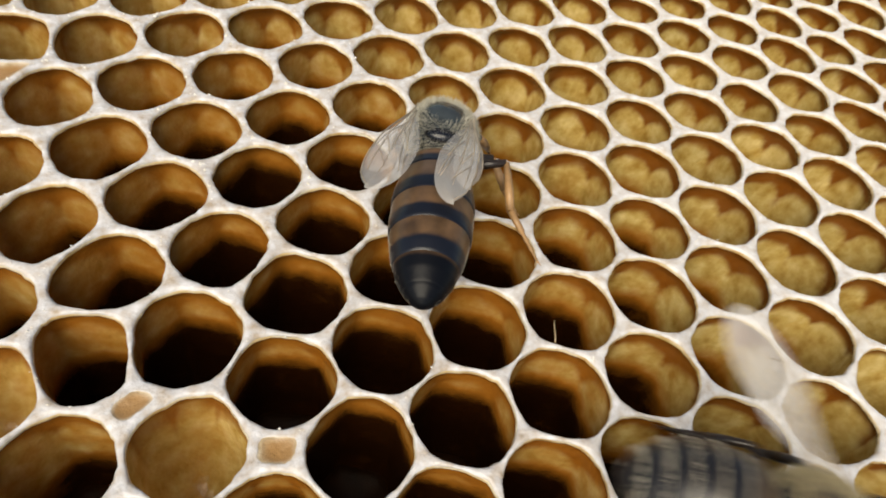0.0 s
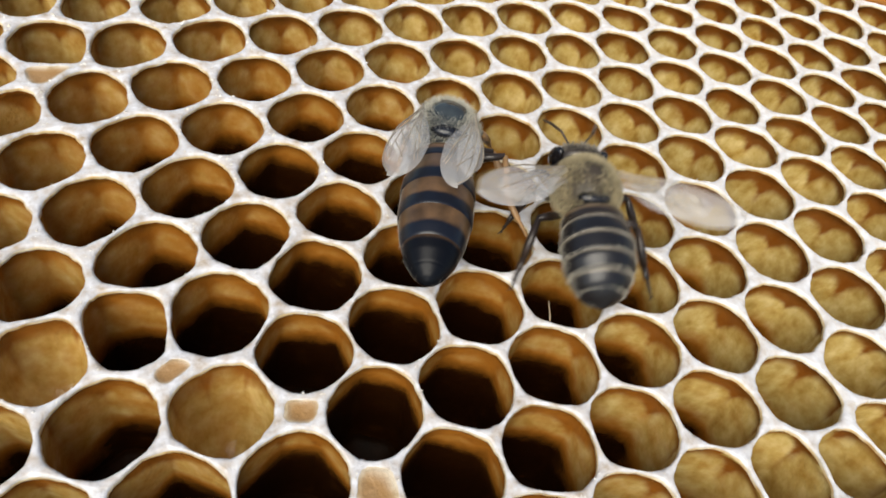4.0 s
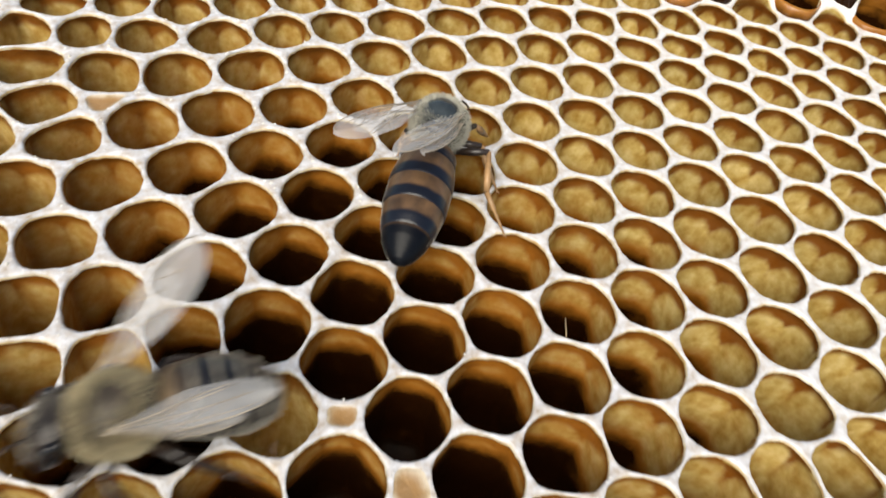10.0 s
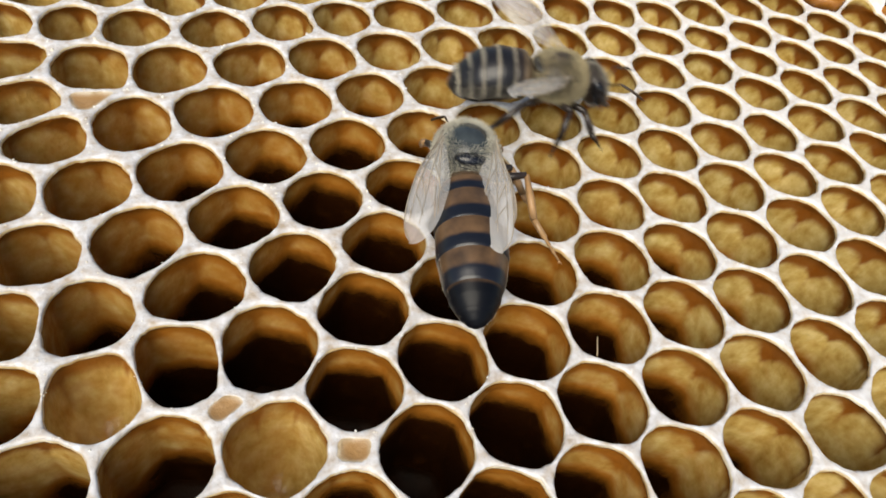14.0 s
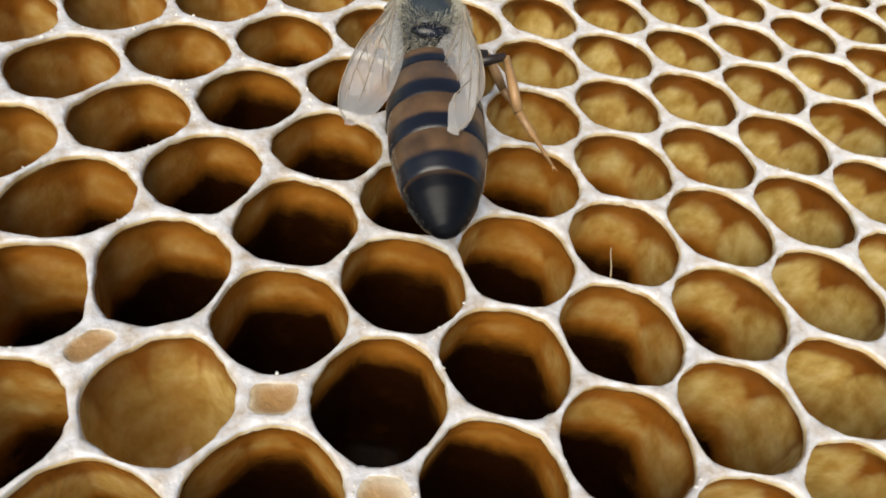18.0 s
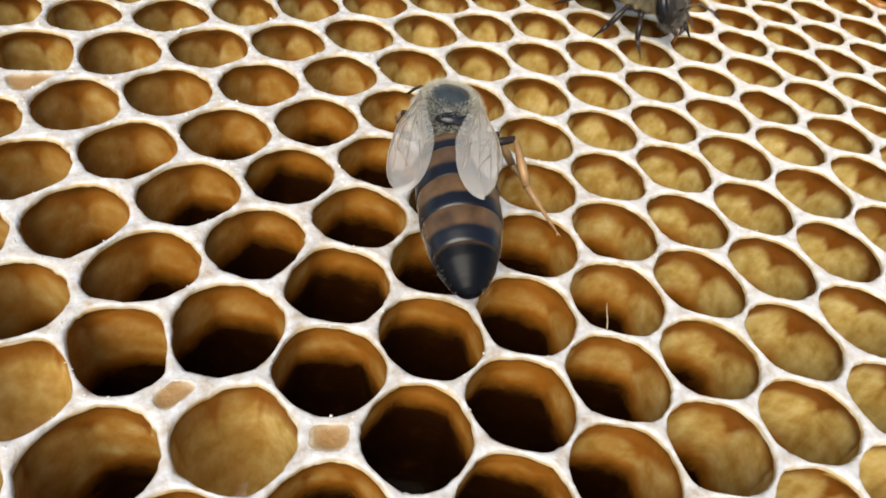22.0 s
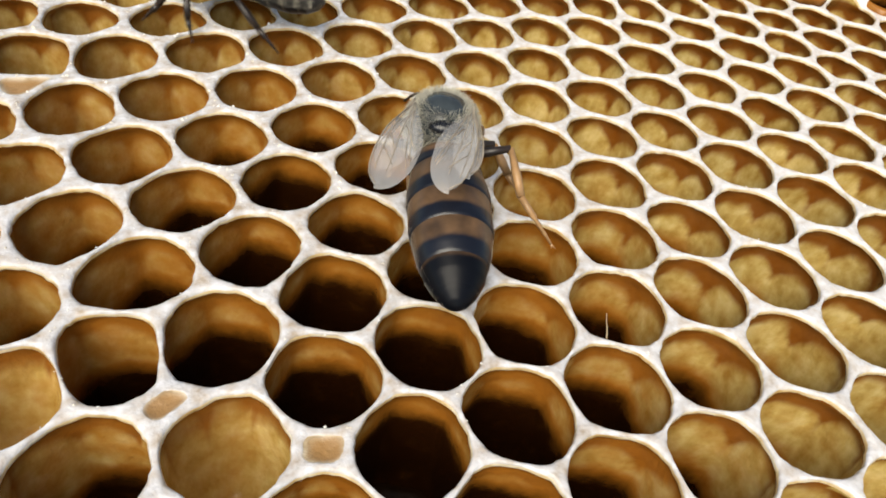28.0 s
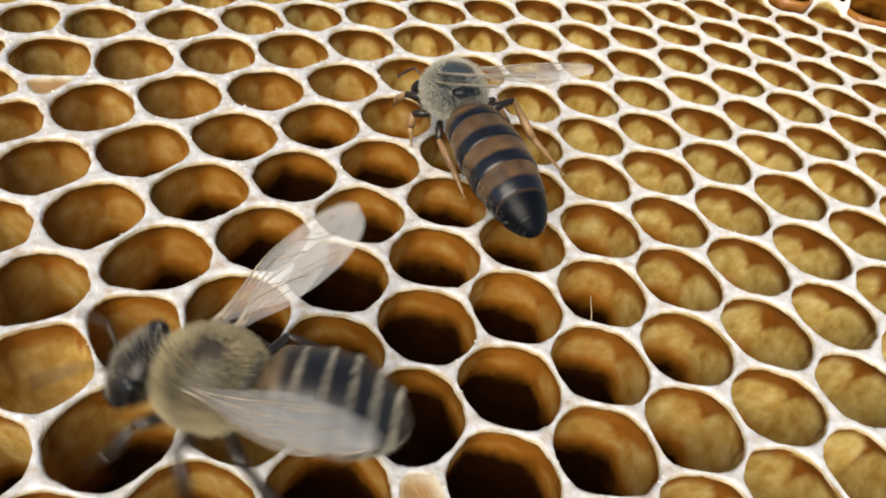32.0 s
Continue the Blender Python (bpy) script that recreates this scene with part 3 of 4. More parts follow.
def on_blob(centre, size, low=-0.3, bald=None, bare=0.5):
    c, s = Vector(centre), Vector(size)

    def spot(rnd):
        while True:
            u = Vector((rnd.gauss(0, 1), rnd.gauss(0, 1), rnd.gauss(0, 1))).normalized()
            if u.z < low or (bald and u.z > 0 and (u.x / bald[0]) ** 2 + ((u.y + 0.05) / bald[1]) ** 2 < rnd.uniform(bare, 1.15)):
                continue
            return c + Vector((u.x * s.x, u.y * s.y, u.z * s.z)), Vector((u.x / s.x, u.y / s.y, u.z / s.z)).normalized()
    return spot


class Belly:
    """The abdomen's shape: a row of rings along a curved axis."""

    def __init__(self, y0, y1, z0, z1, half, flat, sag, shape):
        self.y0, self.y1, self.z0, self.z1, self.half, self.flat, self.sag, self.shape = y0, y1, z0, z1, half, flat, sag, shape

    def at(self, s, a, swell=1.0):
        y = self.y0 + (self.y1 - self.y0) * s
        z = self.z0 + (self.z1 - self.z0) * s + self.sag * math.sin(math.pi * s)
        for (s0, w0), (s1, w1) in zip(self.shape, self.shape[1:]):
            if s <= s1:
                t = (s - s0) / (s1 - s0)
                w = w0 + (w1 - w0) * t * t * (3 - 2 * t) if w0 < w1 else w0 + (w1 - w0) * t
                break
        w *= self.half * swell
        return Vector((math.cos(a) * w, y, z + math.sin(a) * w * self.flat))

    def band(self, s0, s1, split):
        """One overlapping plate: in front its ground colour, behind split its dark edge."""
        bm = bmesh.new()
        layer = bm.verts.layers.float.new("band")
        prev = None
        steps, around = 16, 40
        for i in range(steps + 1):
            t = i / steps
            s = s0 + (s1 - s0) * t
            swell = 1.0 + 0.025 * t - (0.06 if i == steps else 0.0)
            ring = [bm.verts.new(self.at(min(0.999, s), 2 * math.pi * k / around, swell)) for k in range(around)]
            for v in ring:
                v[layer] = min(1.0, max(0.0, (t - split) / 0.20 + 0.35))
            if prev:
                for k in range(around):
                    bm.faces.new((prev[k], prev[(k + 1) % around], ring[(k + 1) % around], ring[k]))
            prev = ring
        if s1 >= 0.99:
            bm.faces.new(prev)
        return bm

    def hinge(self, s):
        """The middle of the body at s, in metres."""
        return (self.at(s, 0.0) + self.at(s, math.pi)) / 2000


def wing(length, width, hind=False):
    """A membrane with a straight front edge and a round tip, and its veins; root at 0, tip along -y, front edge at +x."""
    bm = bmesh.new()
    rows, cols = 26, 8

    def edge(s):
        ease = min(1.0, s / 0.50)
        full = width * (0.16 + 0.84 * ease * ease * (3 - 2 * ease))
        full *= math.sqrt(max(0.0, 1 - max(0.0, (s - 0.62) / 0.38) ** 2.0))
        return full * 0.38, -full * 0.62

    def point(s, c, lift=0.0):
        lead, trail = edge(s)
        x = lead + (trail - lead) * c
        z = 0.10 * math.sin(c * 9 + s * 3) * (s * (1 - 0.3 * s)) + 0.35 * s * s - 0.25 * c * c * s + lift
        return Vector((x, -length * s, z))

    grid = [[bm.verts.new(point(1 - (1 - i / rows) ** 1.9, j / cols)) for j in range(cols + 1)] for i in range(rows + 1)]
    for i in range(rows):
        for j in range(cols):
            bm.faces.new((grid[i][j], grid[i][j + 1], grid[i + 1][j + 1], grid[i + 1][j]))
    bmesh.ops.remove_doubles(bm, verts=bm.verts, dist=0.002)
    veins = []
    lines = [[(i / 14, 0.0) for i in range(15)], [(i / 12 * 0.86, 0.10 + 0.08 * i / 12) for i in range(13)],
             [(0.05 + i / 12 * 0.80, 0.35 + 0.16 * (i / 12) ** 2) for i in range(13)], [(0.05 + i / 12 * 0.66, 0.55 + 0.35 * (i / 12) ** 2) for i in range(13)]]
    if not hind:
        lines += [[(0.46, 0.15), (0.52, 0.28), (0.60, 0.40)], [(0.62, 0.16), (0.68, 0.34), (0.78, 0.55)], [(0.32, 0.43), (0.40, 0.60), (0.52, 0.78)], [(0.50, 0.62), (0.64, 0.72), (0.74, 0.86)]]
    for line in lines:
        pts = [point(s, c, 0.02) for s, c in line]
        r = 0.055 if line is lines[0] else 0.030
        veins.append(tube(bmesh.new(), pts, [r * (1 - 0.5 * s) for s, _ in line], 5))
    return bm, veins


def leg(thing, side, joints, thick, mat, shin_mat, label):
    """Thigh, shin and foot, each a piece of the leg."""
    pts = [Vector((side * x, y, z)) for x, y, z in joints]
    bm = bmesh.new()
    tube(bm, [pts[0], pts[0].lerp(pts[1], 0.5), pts[1]], [thick * 0.8, thick * 1.05, thick * 0.75])
    top = part("leg", bm, mat, thing, label)
    bm = bmesh.new()
    tube(bm, [pts[1], pts[1].lerp(pts[2], 0.6), pts[2]], [thick * 0.6, thick * 1.0, thick * 0.85])
    part("shin", bm, shin_mat, top)
    bm = bmesh.new()
    d = pts[3] - pts[2]
    ends = [pts[2] + d * f for f in (0, 0.42, 0.47, 0.6, 0.64, 0.78, 0.82, 1.0)]
    tube(bm, ends, [thick * k for k in (0.75, 0.7, 0.4, 0.48, 0.34, 0.42, 0.3, 0.22)], 7)
    for sx in (-1, 1):
        tube(bm, [pts[3], pts[3] + d.normalized() * 0.25 + Vector((0.12 * sx, 0, -0.05))], [thick * 0.2, thick * 0.06], 5)
    part("foot", bm, shin_mat, top)
    return top


def head(thing, centre, size, mat, fuzz, feel, tongue=False):
    """A wedge-shaped face, narrow at the jaws, with eyes flush in its sides."""
    cx, cy, cz = centre
    bm = blob((0, 0, 0), size, (0, 0, 0), 30, 0.03)
    for v in bm.verts:
        low = min(1.0, max(0.0, 0.5 - 0.5 * v.co.z / size[2]))
        v.co.x *= 1.04 - 0.42 * low * low
        v.co.y *= 1.0 + 0.18 * low
    tilt = Euler((radians(24), 0, 0)).to_matrix()
    bmesh.ops.rotate(bm, matrix=tilt, verts=bm.verts)
    bmesh.ops.translate(bm, vec=centre, verts=bm.verts)
    h = part("head", bm, mat, thing)

    def at(x, y, z):
        return Vector(centre) + tilt @ Vector((x * size[0], y * size[1], z * size[2]))
    for s in (-1, 1):
        part("eye", blob(at(s * 0.78, 0.10, 0.16), (size[0] * 0.25, size[1] * 0.62, size[2] * 0.68), (24, s * 9, s * -16), 24), EYE, h, "dark glossy compound eye")
        bm = bmesh.new()
        base = at(s * 0.16, 0.95, -0.05)
        elbow = base + Vector((s * 0.75, 0.75, 0.75))
        tip = elbow + Vector((s * feel[0], feel[1], feel[2]))
        tube(bm, [base, base.lerp(elbow, 0.5), elbow, elbow.lerp(tip, 0.1), elbow.lerp(tip, 0.55) + Vector((0, 0, 0.08)), tip], [0.085, 0.075, 0.08, 0.10, 0.105, 0.08], 8)
        part("antenna", bm, BROWN, h)
        bm = bmesh.new()
        tube(bm, [at(s * 0.34, 0.55, -0.80), at(s * 0.30, 0.75, -1.05), at(s * 0.05, 0.70, -1.22)], [0.20, 0.20, 0.07])
        part("mandible", bm, BROWN, h)
    if tongue:
        bm = bmesh.new()
        tube(bm, [at(0, 0.5, -1.0), at(0, 0.45, -1.35), at(0, 0.25, -1.6)], [0.18, 0.13, 0.05])
        part("tongue", bm, TONGUE, h)

    def face(rnd):
        while True:
            u = Vector((rnd.gauss(0, 1), rnd.gauss(0, 1), rnd.gauss(0, 1))).normalized()
            if u.y < -0.6 or abs(u.x) > 0.66 and abs(u.z - 0.15) < 0.7:
                continue
            low = 0.5 - 0.5 * u.z
            return at(u.x * (1.0 - 0.42 * low * low), u.y * (1 + 0.18 * low), u.z), (tilt @ Vector((u.x, u.y * 1.6, u.z))).normalized()
    part("head_hair", fur(face, 5, 1700, 0.12, 0.36, (0, 0.1, 0.1), 0.012), fuzz, h)


def body(name, label, spec):
    thing = tagged(new(name), label, "bee")
    zt = spec["zt"]
    ts = spec["thorax"]
    th = part("thorax", blob((0, 0, zt), ts, (-8, 0, 0), 30, 0.03), spec["skin"], thing, spec["thorax_label"])
    part("scutellum", blob((0, -ts[1] * 0.72, zt + ts[2] * 0.52), (ts[0] * 0.52, 0.55, 0.42), (0, 0, 0), 18), BLACK, th)
    part("thorax_hair", fur(on_blob((0, 0, zt), ts, -0.5, spec["bald"], spec["bare"]), 11, spec["hairs"], 0.25, spec["shag"], (0, -0.15, 0.1), 0.011), spec["fuzz"], th, spec["fuzz_label"])
    head(thing, spec["head"], spec["head_size"], LEG_DARK, FUZZ_FACE, spec["feel"], spec.get("tongue", False))
    bl = Belly(*spec["belly"])
    cuts = spec["cuts"]
    plates = []
    for i, (a, b) in enumerate(zip(cuts, cuts[1:])):
        plate = part("abdomen_plate", bl.band(a, min(0.999, b + spec["lap"]), spec["split"][i]), spec["plates"][i], thing)
        plates.append((plate, bl.hinge(a)))

        def flank(rnd):
            at, ang = a + (b - a) * rnd.uniform(0.0, 0.95), rnd.choice((rnd.uniform(-0.35, 0.30), math.pi - rnd.uniform(-0.35, 0.30)))
            return bl.at(min(at, 0.97), ang, 1.0), Vector((math.cos(ang), -0.5, math.sin(ang)))

        def back(rnd):
            at, ang = a + (b - a) * rnd.uniform(0.0, spec["split"][i] * 0.9), rnd.uniform(-0.3, math.pi + 0.3)
            return bl.at(min(at, 0.98), ang, 1.0), Vector((math.cos(ang), -1.4, math.sin(ang) * 0.5))
        part("flank_hair", fur(flank, 21 + i, int(spec["flank"] * (b - a) * (0.2 if a > 0.75 else 1)), 0.06, spec["fringe"], (0, -0.9, 0), 0.006), FUZZ_PALE, plate)
        if spec["back"]:
            part("hair_band", fur(back, 41 + i, int(spec["back"] * (b - a)), 0.14, 0.32, (0, -1.4, -0.1), 0.009), FUZZ_PALE, plate, "band of short pale grey hair")
    waist = bmesh.new()
    tube(waist, [(0, -ts[1] * 0.8, zt - 0.4), (0, spec["belly"][0] - 0.5, spec["belly"][2])], [0.9, 0.8], 14)
    part("waist", waist, BROWN, thing)
    legs = []
    for s in (-1, 1):
        for joints in spec["legs"] if s > 0 else spec.get("left_legs", spec["legs"]):
            legs.append(leg(thing, s, joints, spec["leg_thick"], spec["leg_mat"], spec["shin_mat"], spec["leg_label"]))
    wings = []
    for s in (-1, 1):
        for kind, ln, wd, root in (("forewing", spec["wing"][0], spec["wing"][1], (1.55, 0.35, zt + ts[2] * 0.74)), ("hindwing", spec["wing"][0] * 0.70, spec["wing"][1] * 0.72, (1.60, -0.45, zt + ts[2] * 0.62))):
            mem, veins = wing(ln, wd, kind == "hindwing")
            if s < 0:
                for bm in [mem, *veins]:
                    for v in bm.verts:
                        v.co.x = -v.co.x
            w = part(kind, mem, MEMBRANE, thing, "clear veined wing")
            for v in veins:
                part("vein", v, VEIN, w)
            wings.append((w, s, kind, (s * root[0], root[1], root[2])))
    return thing, wings, legs, plates


QUEEN = dict(zt=3.7, skin=BALD, bare=0.55, thorax=(1.95, 2.1, 1.85), thorax_label="dark bald back with grey green fuzz round it", bald=(0.60, 0.52), hairs=10000, shag=0.50,
             fuzz=FUZZ_GREY, fuzz_label="short grey fuzz", head=(0, 2.45, 2.1), head_size=(1.7, 0.95, 1.5), feel=(0.6, 1.2, -1.4),
             belly=(-1.9, -12.0, 3.3, 2.0, 2.15, 0.82, 0.2, ((0, 0.50), (0.12, 0.86), (0.38, 1.0), (0.58, 0.98), (0.74, 0.84), (0.86, 0.66), (0.94, 0.44), (0.98, 0.25), (1.0, 0.08))),
             cuts=(0.0, 0.20, 0.42, 0.61, 0.79, 0.92, 1.0), split=(0.66, 0.56, 0.54, 0.52, 0.10, 0.0), plates=(QUEEN_PLATE,) * 4 + (QUEEN_TAIL,) * 2,
             lap=0.012, fringe=0.13, flank=2800, back=0, leg_mat=LEG_DARK, shin_mat=LEG_AMBER, leg_thick=0.28, leg_label="dark thigh with pale amber shin and foot",
             legs=(((1.3, 1.2, 2.6), (2.5, 2.4, 2.5), (3.2, 3.4, 1.2), (3.6, 4.4, 0.15)), ((1.5, 0.0, 2.5), (3.3, 0.2, 2.6), (4.3, -0.6, 1.1), (5.2, -1.3, 0.15)), ((1.5, -1.0, 2.5), (3.9, -1.2, 3.4), (4.4, -3.7, 2.0), (6.3, -5.4, 0.15))),
             left_legs=(((1.3, 1.2, 2.6), (2.2, 2.4, 2.2), (2.3, 3.4, 1.2), (2.2, 4.2, 0.15)), ((1.4, 0.0, 2.2), (2.4, 0.6, 1.9), (2.5, 0.4, 1.0), (2.6, -0.2, 0.15)), ((1.2, -1.0, 2.2), (1.7, -2.2, 1.7), (1.5, -4.2, 1.0), (1.4, -6.0, 0.15))),
             wing=(9.0, 2.1))
WORKER = dict(zt=3.5, skin=WORKER_BACK, bare=0.1, thorax=(2.0, 2.15, 1.85), thorax_label="dark back in a coat of tan fuzz", bald=(0.50, 0.45), hairs=17000, shag=0.46,
              fuzz=FUZZ_TAN, fuzz_label="dense tan fuzz", head=(0, 2.9, 3.15), head_size=(1.8, 0.95, 1.65), feel=(0.8, 1.7, -0.6), tongue=True,
              belly=(-1.8, -8.2, 3.5, 2.6, 2.15, 0.86, 0.35, ((0, 0.45), (0.14, 0.88), (0.42, 1.0), (0.65, 0.95), (0.84, 0.68), (0.94, 0.40), (1.0, 0.05))),
              cuts=(0.0, 0.20, 0.38, 0.55, 0.71, 0.86, 1.0), split=(0.62, 0.32, 0.30, 0.28, 0.26, 0.20), plates=(WORKER_FRONT,) + (WORKER_PLATE,) * 5,
              lap=0.06, fringe=0.24, flank=3000, back=4200, leg_mat=LEG_DARK, shin_mat=LEG_DARK, leg_thick=0.27, leg_label="dark brown leg",
              legs=(((1.1, 1.2, 2.3), (2.2, 2.3, 2.6), (2.8, 3.2, 1.2), (2.9, 4.2, 0.15)), ((1.3, 0.0, 2.2), (3.0, 0.3, 2.9), (4.0, -0.3, 1.2), (4.6, -0.9, 0.15)), ((1.3, -1.0, 2.2), (3.1, -2.2, 3.0), (3.8, -3.9, 1.3), (4.4, -5.3, 0.15))),
              wing=(8.0, 2.45))
queen, queen_wings, queen_legs, _ = body("queen_bee", "queen bee with amber and black banded abdomen standing on the comb", QUEEN)
worker, worker_wings, worker_legs, worker_plates = body("worker_bee", "fuzzy brown worker bee with spread wings walking on the comb", WORKER)


def motions():
    """All that moves: the two bees over the comb, and the queen's wings."""
    queen_rows = [
        (0.0, -0.00413, 0.01083, -26.1),
        (1.0, -0.00400, 0.01115, -26.3),
        (2.0, -0.00385, 0.01158, -23.8),
        (3.0, -0.00448, 0.01090, -26.7),
        (3.5, -0.00431, 0.01091, -26.2),
        (5.5, -0.00359, 0.0124, -27.4),
        (6.0, -0.00609, 0.01134, -13.7),
        (6.5, -0.00714, 0.01138, -7.0),
        (7.0, -0.00694, 0.01323, -10.4),
        (8.0, -0.00623, 0.01394, -21.5),
        (9.0, -0.00582, 0.01411, -31.2),
        (10.0, -0.00483, 0.01537, -31.9),
        (10.5, -0.005, 0.01529, -28.6),
        (11.0, -0.0049, 0.01504, -27.7),
        (12.0, -0.00529, 0.01488, -24.8),
        (12.5, -0.00554, 0.01475, -22.5),
        (13.0, -0.00569, 0.01244, -19.4),
        (14.0, -0.00522, 0.01259, -17.9),
        (14.5, -0.00552, 0.01277, -16.9),
        (16.5, -0.00526, 0.0129, -16.4),
        (17.0, -0.00543, 0.01275, -14.3),
        (18.0, -0.00544, 0.01253, -17.1),
        (19.0, -0.00556, 0.01231, -15.6),
        (20.0, -0.00532, 0.01254, -17.4),
        (21.0, -0.00528, 0.01269, -17.0),
        (23.0, -0.00523, 0.01226, -18.5),
        (24.0, -0.00528, 0.01293, -18.8),
        (25.0, -0.00573, 0.01314, -18.6),
        (28.0, -0.00554, 0.01235, -18.9),
        (29.0, -0.00574, 0.01242, -20.6),
        (30.0, -0.00515, 0.01275, -19.0),
        (30.4, -0.00506, 0.01293, -15.6),
        (30.8, -0.00421, 0.01414, -5.1),
        (31.0, -0.00385, 0.01525, 2.6),
        (32.0, -0.00312, 0.01558, 0.1),
    ]
    # she dips her head while the worker is behind her
    walk(queen, [(t, pose(x, y, 0, -8 if t < 5 else 0, 0, turn)) for t, x, y, turn in queen_rows])
    worker_rows = [
        (0.0, 0.00284, -0.01406, -125.4, 0, 0),
        (0.4, 0.009, -0.02, -150.0, 0, 0),
        (0.6, 0.004, -0.023, -230.0, 0, 0),
        (0.8, -0.004, -0.024, -300.0, 0, 0),
        (1.0, -0.01, -0.017, -345.0, 0, 0),
        (1.2, -0.01238, -0.00758, -384.9, 0, 0),
        (1.5, -0.00995, -0.00131, -384.3, 0, 0),
        (2.0, -0.00852, -0.00195, -386.0, 0, 0),
        (2.5, -0.00911, -0.00194, -379.1, 0, 0),
        (3.0, -0.00665, 0.00002, -382.9, 0, 0),
        (3.5, -0.00229, 0.00148, -398.4, 0, 0),
        (4.5, 0.006, 0.01, -340.0, 0, 0),
        (5.5, 0.00662, 0.01734, -267.3, 0, 0),
        (6.0, 0.00485, 0.01661, -248, 0, 0),
        (6.5, 0.0035, 0.0120, -244, 0, 0),
        (7.0, 0.00286, 0.01082, -251, 0, 0),
        (7.5, 0.00095, 0.00952, -255, 0, 0),
        (8.0, 0.00060, 0.00923, -257, 0, 0),
        (8.5, 0.00008, 0.00788, -262, 0, 0),
        (9.0, -0.00152, 0.00546, -272, 0, 0),
        (9.5, -0.01297, 0.00084, -264.7, 0, 0),
        (10.0, -0.02765, -0.00136, -271.8, 0, 0),
        (10.2, -0.03099, 0.00305, -280, 0, 0),
        (10.4, -0.02998, 0.0046, -336.2, 0, 0),
        (10.5, -0.0345, 0.0065, -342.0, 0, 0),
        (10.7, -0.0365, 0.0105, -350.0, 0, 0),
        (11.0, -0.0305, 0.0185, -362.0, 0, 0),
        (11.2, -0.02684, 0.02455, -379.3, 0, 0),
        (11.5, -0.02451, 0.02853, -431.1, 0, 0),
        (12.0, -0.0155, 0.035, -470.0, 0, 0),
        (12.5, -0.00548, 0.02563, -518, 0, 0),
        (13.0, -0.00299, 0.02427, -527, 0, 0),
        (13.5, -0.00094, 0.0234, -461.7, 0, 0),
        (14.0, 0.00485, 0.01905, -467.8, 0, 0),
        (14.5, 0.00974, 0.01061, -514.8, 0, 0),
        (15.2, 0.03, 0.0, -480.0, 0, 0),
        (16.2, 0.048, -0.008, -440.0, 0, 0),
        (18.5, 0.066, 0.02, -360.0, 0, 0),
        (20.5, 0.06, 0.04, -430.0, 0, 0),
        (21.2, 0.036, 0.038, -472.0, 0, 0),
        (22.0, 0.0190, 0.0262, -525, 0, 0),
        (22.5, 0.0178, 0.0238, -545, 0, 0),
        (23.0, 0.0166, 0.0196, -552, 0, 0),
        (23.3, 0.00795, 0.00827, -571.2, 0, 0),
        (23.5, 0.00638, 0.00362, -567.5, 0, 0),
        (23.8, 0.00402, -0.00362, -532.6, 0, 0),
        (23.9, 0.0022, -0.003, -578.0, 0, 0),
        (24.0, -7e-05, -0.00134, -623.7, 0, 0),
        (24.2, -0.00123, 0.00275, -668.3, 15, 1.0),
        (24.5, 0.00030, 0.00305, -650, 32, 3.0),
        (25.0, -0.00017, 0.00317, -650, 32, 3.0),
        (25.5, 0.00189, 0.00718, -703.8, 12, 0.8),
        (26.5, -0.001, 0.03, -700.0, 0, 0),
        (27.5, -0.01017, 0.03169, -662.0, 0, 0),
        (28.0, -0.01384, 0.03391, -664.0, 0, 0),
        (28.5, -0.01812, 0.0305, -597.5, 0, 0),
        (29.0, -0.02083, 0.02429, -539.3, 0, 0),
        (29.5, -0.0177, 0.0146, -508.0, 0, 0),
        (30.0, -0.01374, 0.01362, -457.4, 0, 0),
        (30.2, -0.01328, 0.01327, -457.3, 0, 0),
        (30.4, -0.01525, 0.0098, -484.5, 0, 0),
        (30.6, -0.01195, 0.00687, -508.8, 0, 0),
        (30.8, -0.00993, 0.00215, -507.2, 0, 0),
        (31.0, -0.01158, -0.00194, -533.2, 0, 0),
        (31.2, -0.01283, -0.00589, -541.5, 0, 0),
        (31.4, -0.0133, -0.00588, -562.9, 0, 0),
        (31.6, -0.01467, -0.00608, -572.6, 0, 0),
        (31.8, -0.01941, -0.00433, -620.7, 0, 0),
        (32.0, -0.02164, -0.00179, -660.4, 0, 0),
    ]
    walk(worker, [(t, pose(x, y, lift / 1000, rear, 0, turn)) for t, x, y, turn, rear, lift in worker_rows])
    # spread of the queen's wings from her tail, in degrees: left, right, and how far they hang
    spread = [(0.0, 13, -5, -3), (2.0, 11, -4, -3), (3.5, 10, -4, -4), (5.5, 16, -9, -8), (6.0, 24, -9, -4), (7.0, 30, -26, -6), (8.0, 34, -30, -8), (9.0, 30, -26, -8), (10.0, 30, -20, -12),
              (12.0, 19, -18, -7), (12.5, 13, -8, 0), (13.0, 12, 0, 6), (14.0, 15, -2, 5), (17.0, 18, -9, 5), (18.0, 16, -7, 5), (19.0, 17, -9, 2), (20.0, 15, -6, 2), (22.0, 14, -6, 0),
              (24.0, 11, -5, 1), (25.0, 18, -16, -4), (28.0, 17, -14, -4), (29.0, 15, -10, -1), (30.0, 8, -5, -4), (30.4, 0, 8, -6), (30.8, -10, 20, -20), (31.0, -12, 23, -26), (32.0, -12, 23, -26)]
    for w, s, kind, root in queen_wings:
        back = 5 if kind == "hindwing" else 0
        walk(w, [(t, pose(root[0] / 1000, root[1] / 1000, root[2] / 1000, down, s * -5, s * ((left if s < 0 else right) + back))) for t, left, right, down in spread])
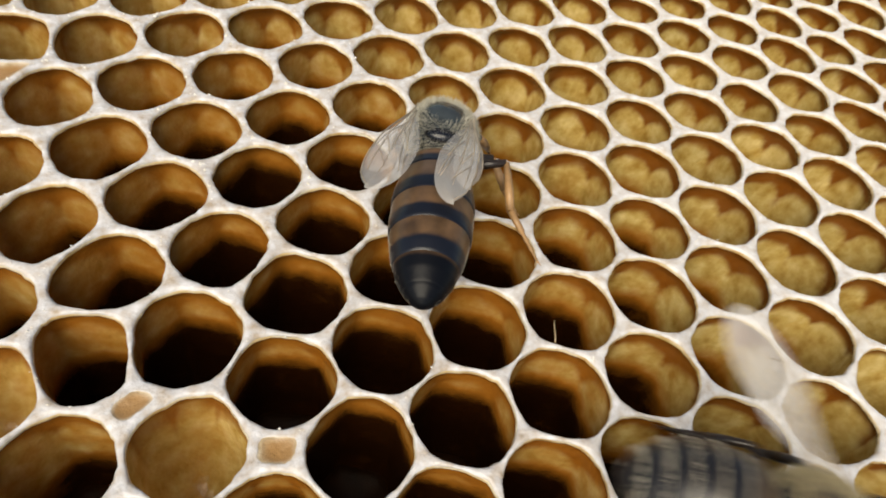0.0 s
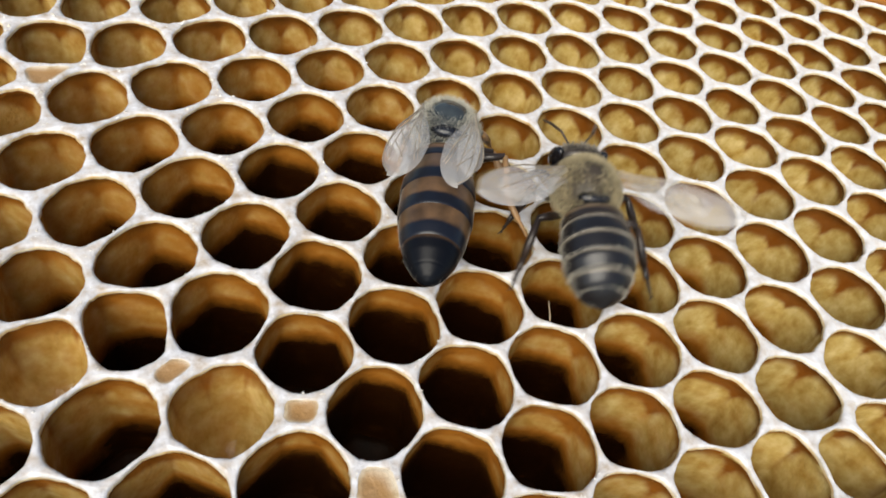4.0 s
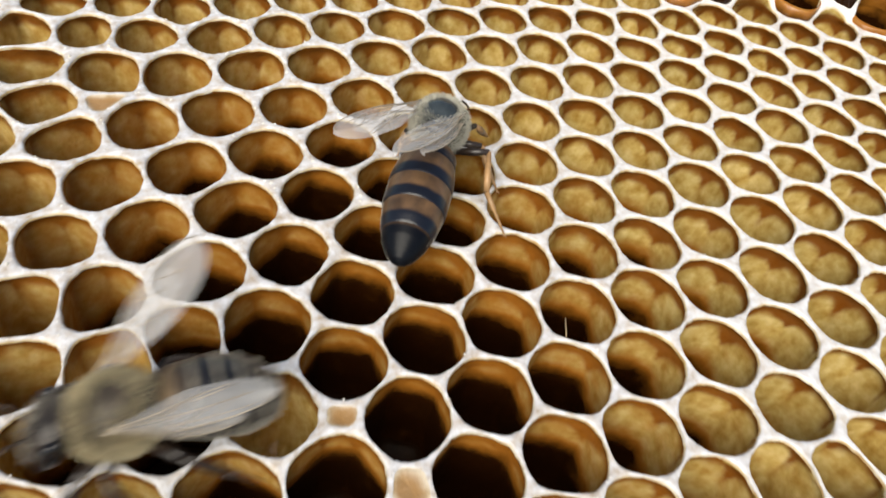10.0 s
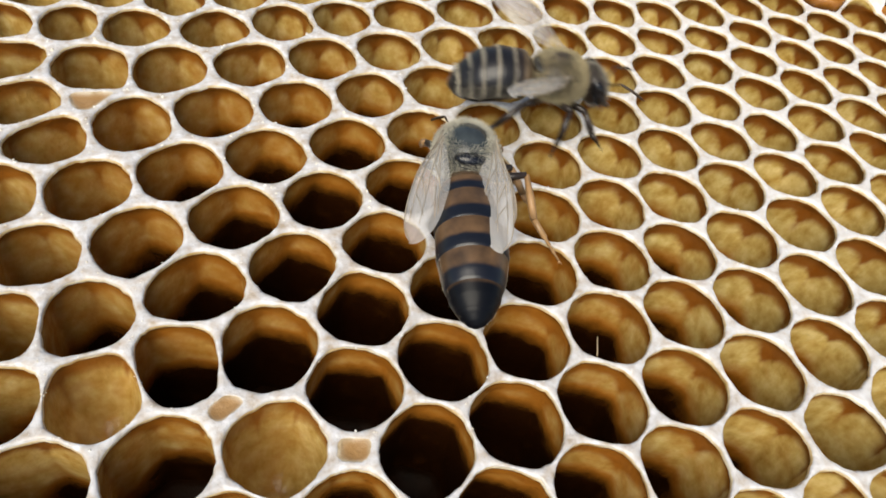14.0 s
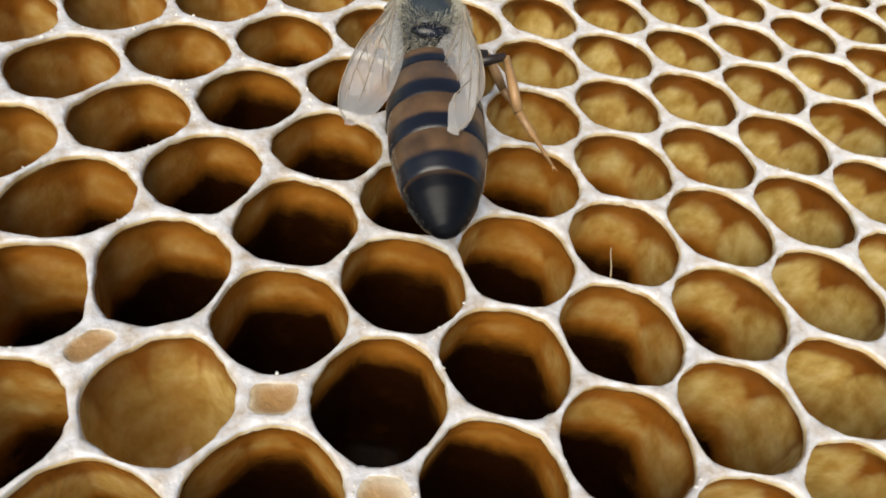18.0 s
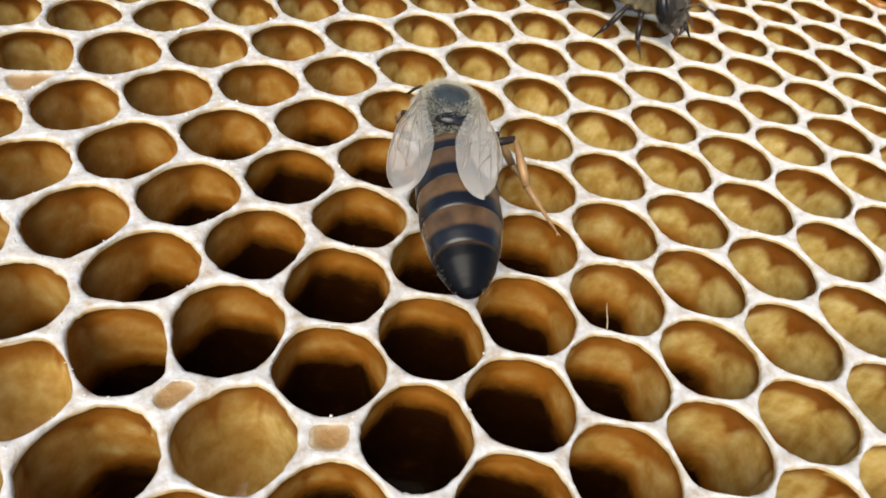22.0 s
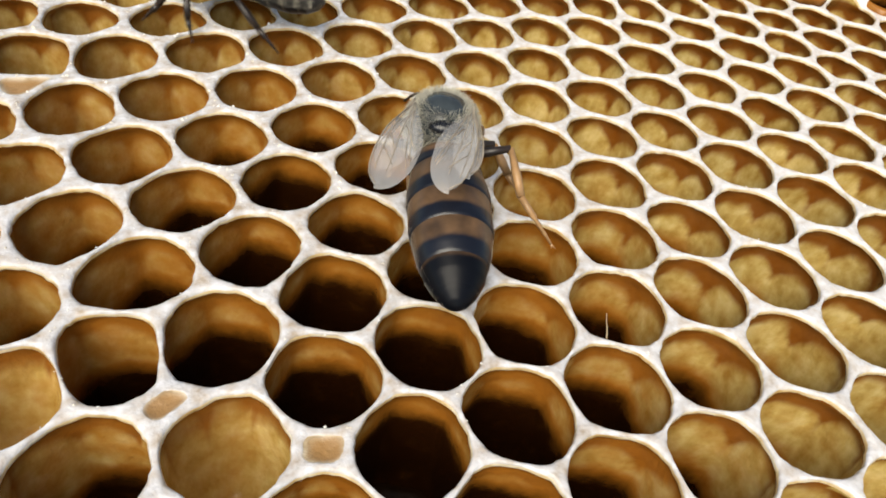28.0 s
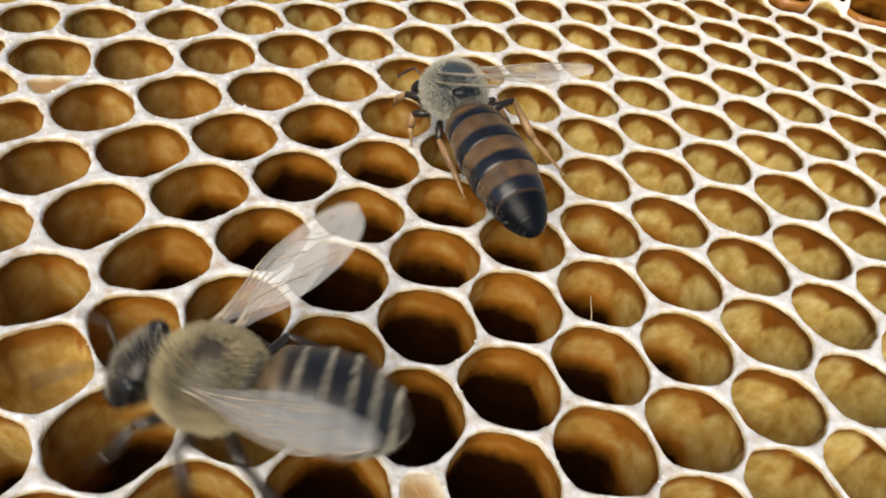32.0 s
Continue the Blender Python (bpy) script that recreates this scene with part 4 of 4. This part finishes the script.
    # the worker holds hers out, and lays the left one back at the end
    held = [(0.0, 52, 52), (1.2, 46, 46), (1.6, 36, 36), (2.0, 28, 28), (2.5, 31, 31), (3.2, 50, 40), (3.5, 72, 44), (4.2, 52, 52), (9.3, 50, 50), (9.6, 30, 45), (10.0, 10, 50), (10.4, 12, 50), (11.2, 45, 50), (23.5, 52, 52), (24.2, 40, 36), (25.0, 36, 30), (25.5, 28, 28), (27.5, 45, 45), (29.0, 52, 48), (29.5, 52, 40), (30.0, 58, 22), (30.4, 55, 30), (30.8, 45, 50), (31.0, 40, 52), (31.4, 45, 52), (31.8, 28, 55), (32.0, 20, 58)]
    lean = [(0.0, -10), (23.5, -10), (24.2, 30), (25.2, 30), (25.8, -10), (32.0, -10)]
    for w, s, kind, root in worker_wings:
        back = 9 if kind == "hindwing" else 0
        rows = []
        for t, left, right in held:
            tip = np.interp(t, [a for a, _ in lean], [b for _, b in lean])
            rows.append((t, pose(root[0] / 1000, root[1] / 1000, root[2] / 1000, -14, s * float(tip), s * ((left if s < 0 else right) + back))))
        walk(w, rows)
    # how far the worker's abdomen curls under, in degrees
    curl = [(0.0, 0), (4.5, 10), (5.5, 60), (6.0, 80), (9.0, 85), (9.5, 15), (22.0, 10), (23.0, 50), (23.6, 60), (24.0, 85), (24.5, 85), (25.0, 90), (25.5, 30), (26.0, 0), (32.0, 0)]
    for i, (plate, _) in enumerate(worker_plates):
        rows = []
        for t, bend in curl:
            m = Matrix()
            for _, h in worker_plates[:i + 1]:
                m = m @ Matrix.Translation(h) @ pose(0, 0, 0, bend / len(worker_plates)) @ Matrix.Translation(-h)
            rows.append((t, m))
        walk(plate, rows)
    # legs swing in two sets of three while a bee walks
    for legs, strides, swing in ((worker_legs, ((0.2, 3.4), (5.4, 7.0), (9.0, 16.5), (20.0, 24.6), (25.2, 32.0)), 8), (queen_legs, ((5.4, 6.6), (12.2, 13.2), (30.2, 31.1)), 5)):
        for i, o in enumerate(legs):
            turn = swing * (1 if i % 2 else -1)
            walk(o, [(t / 5, pose(0, 0, 0, 0, 0, turn * (1 if t % 2 else -1) if any(a < t / 5 < b for a, b in strides) else 0)) for t in range(161)])


motions()
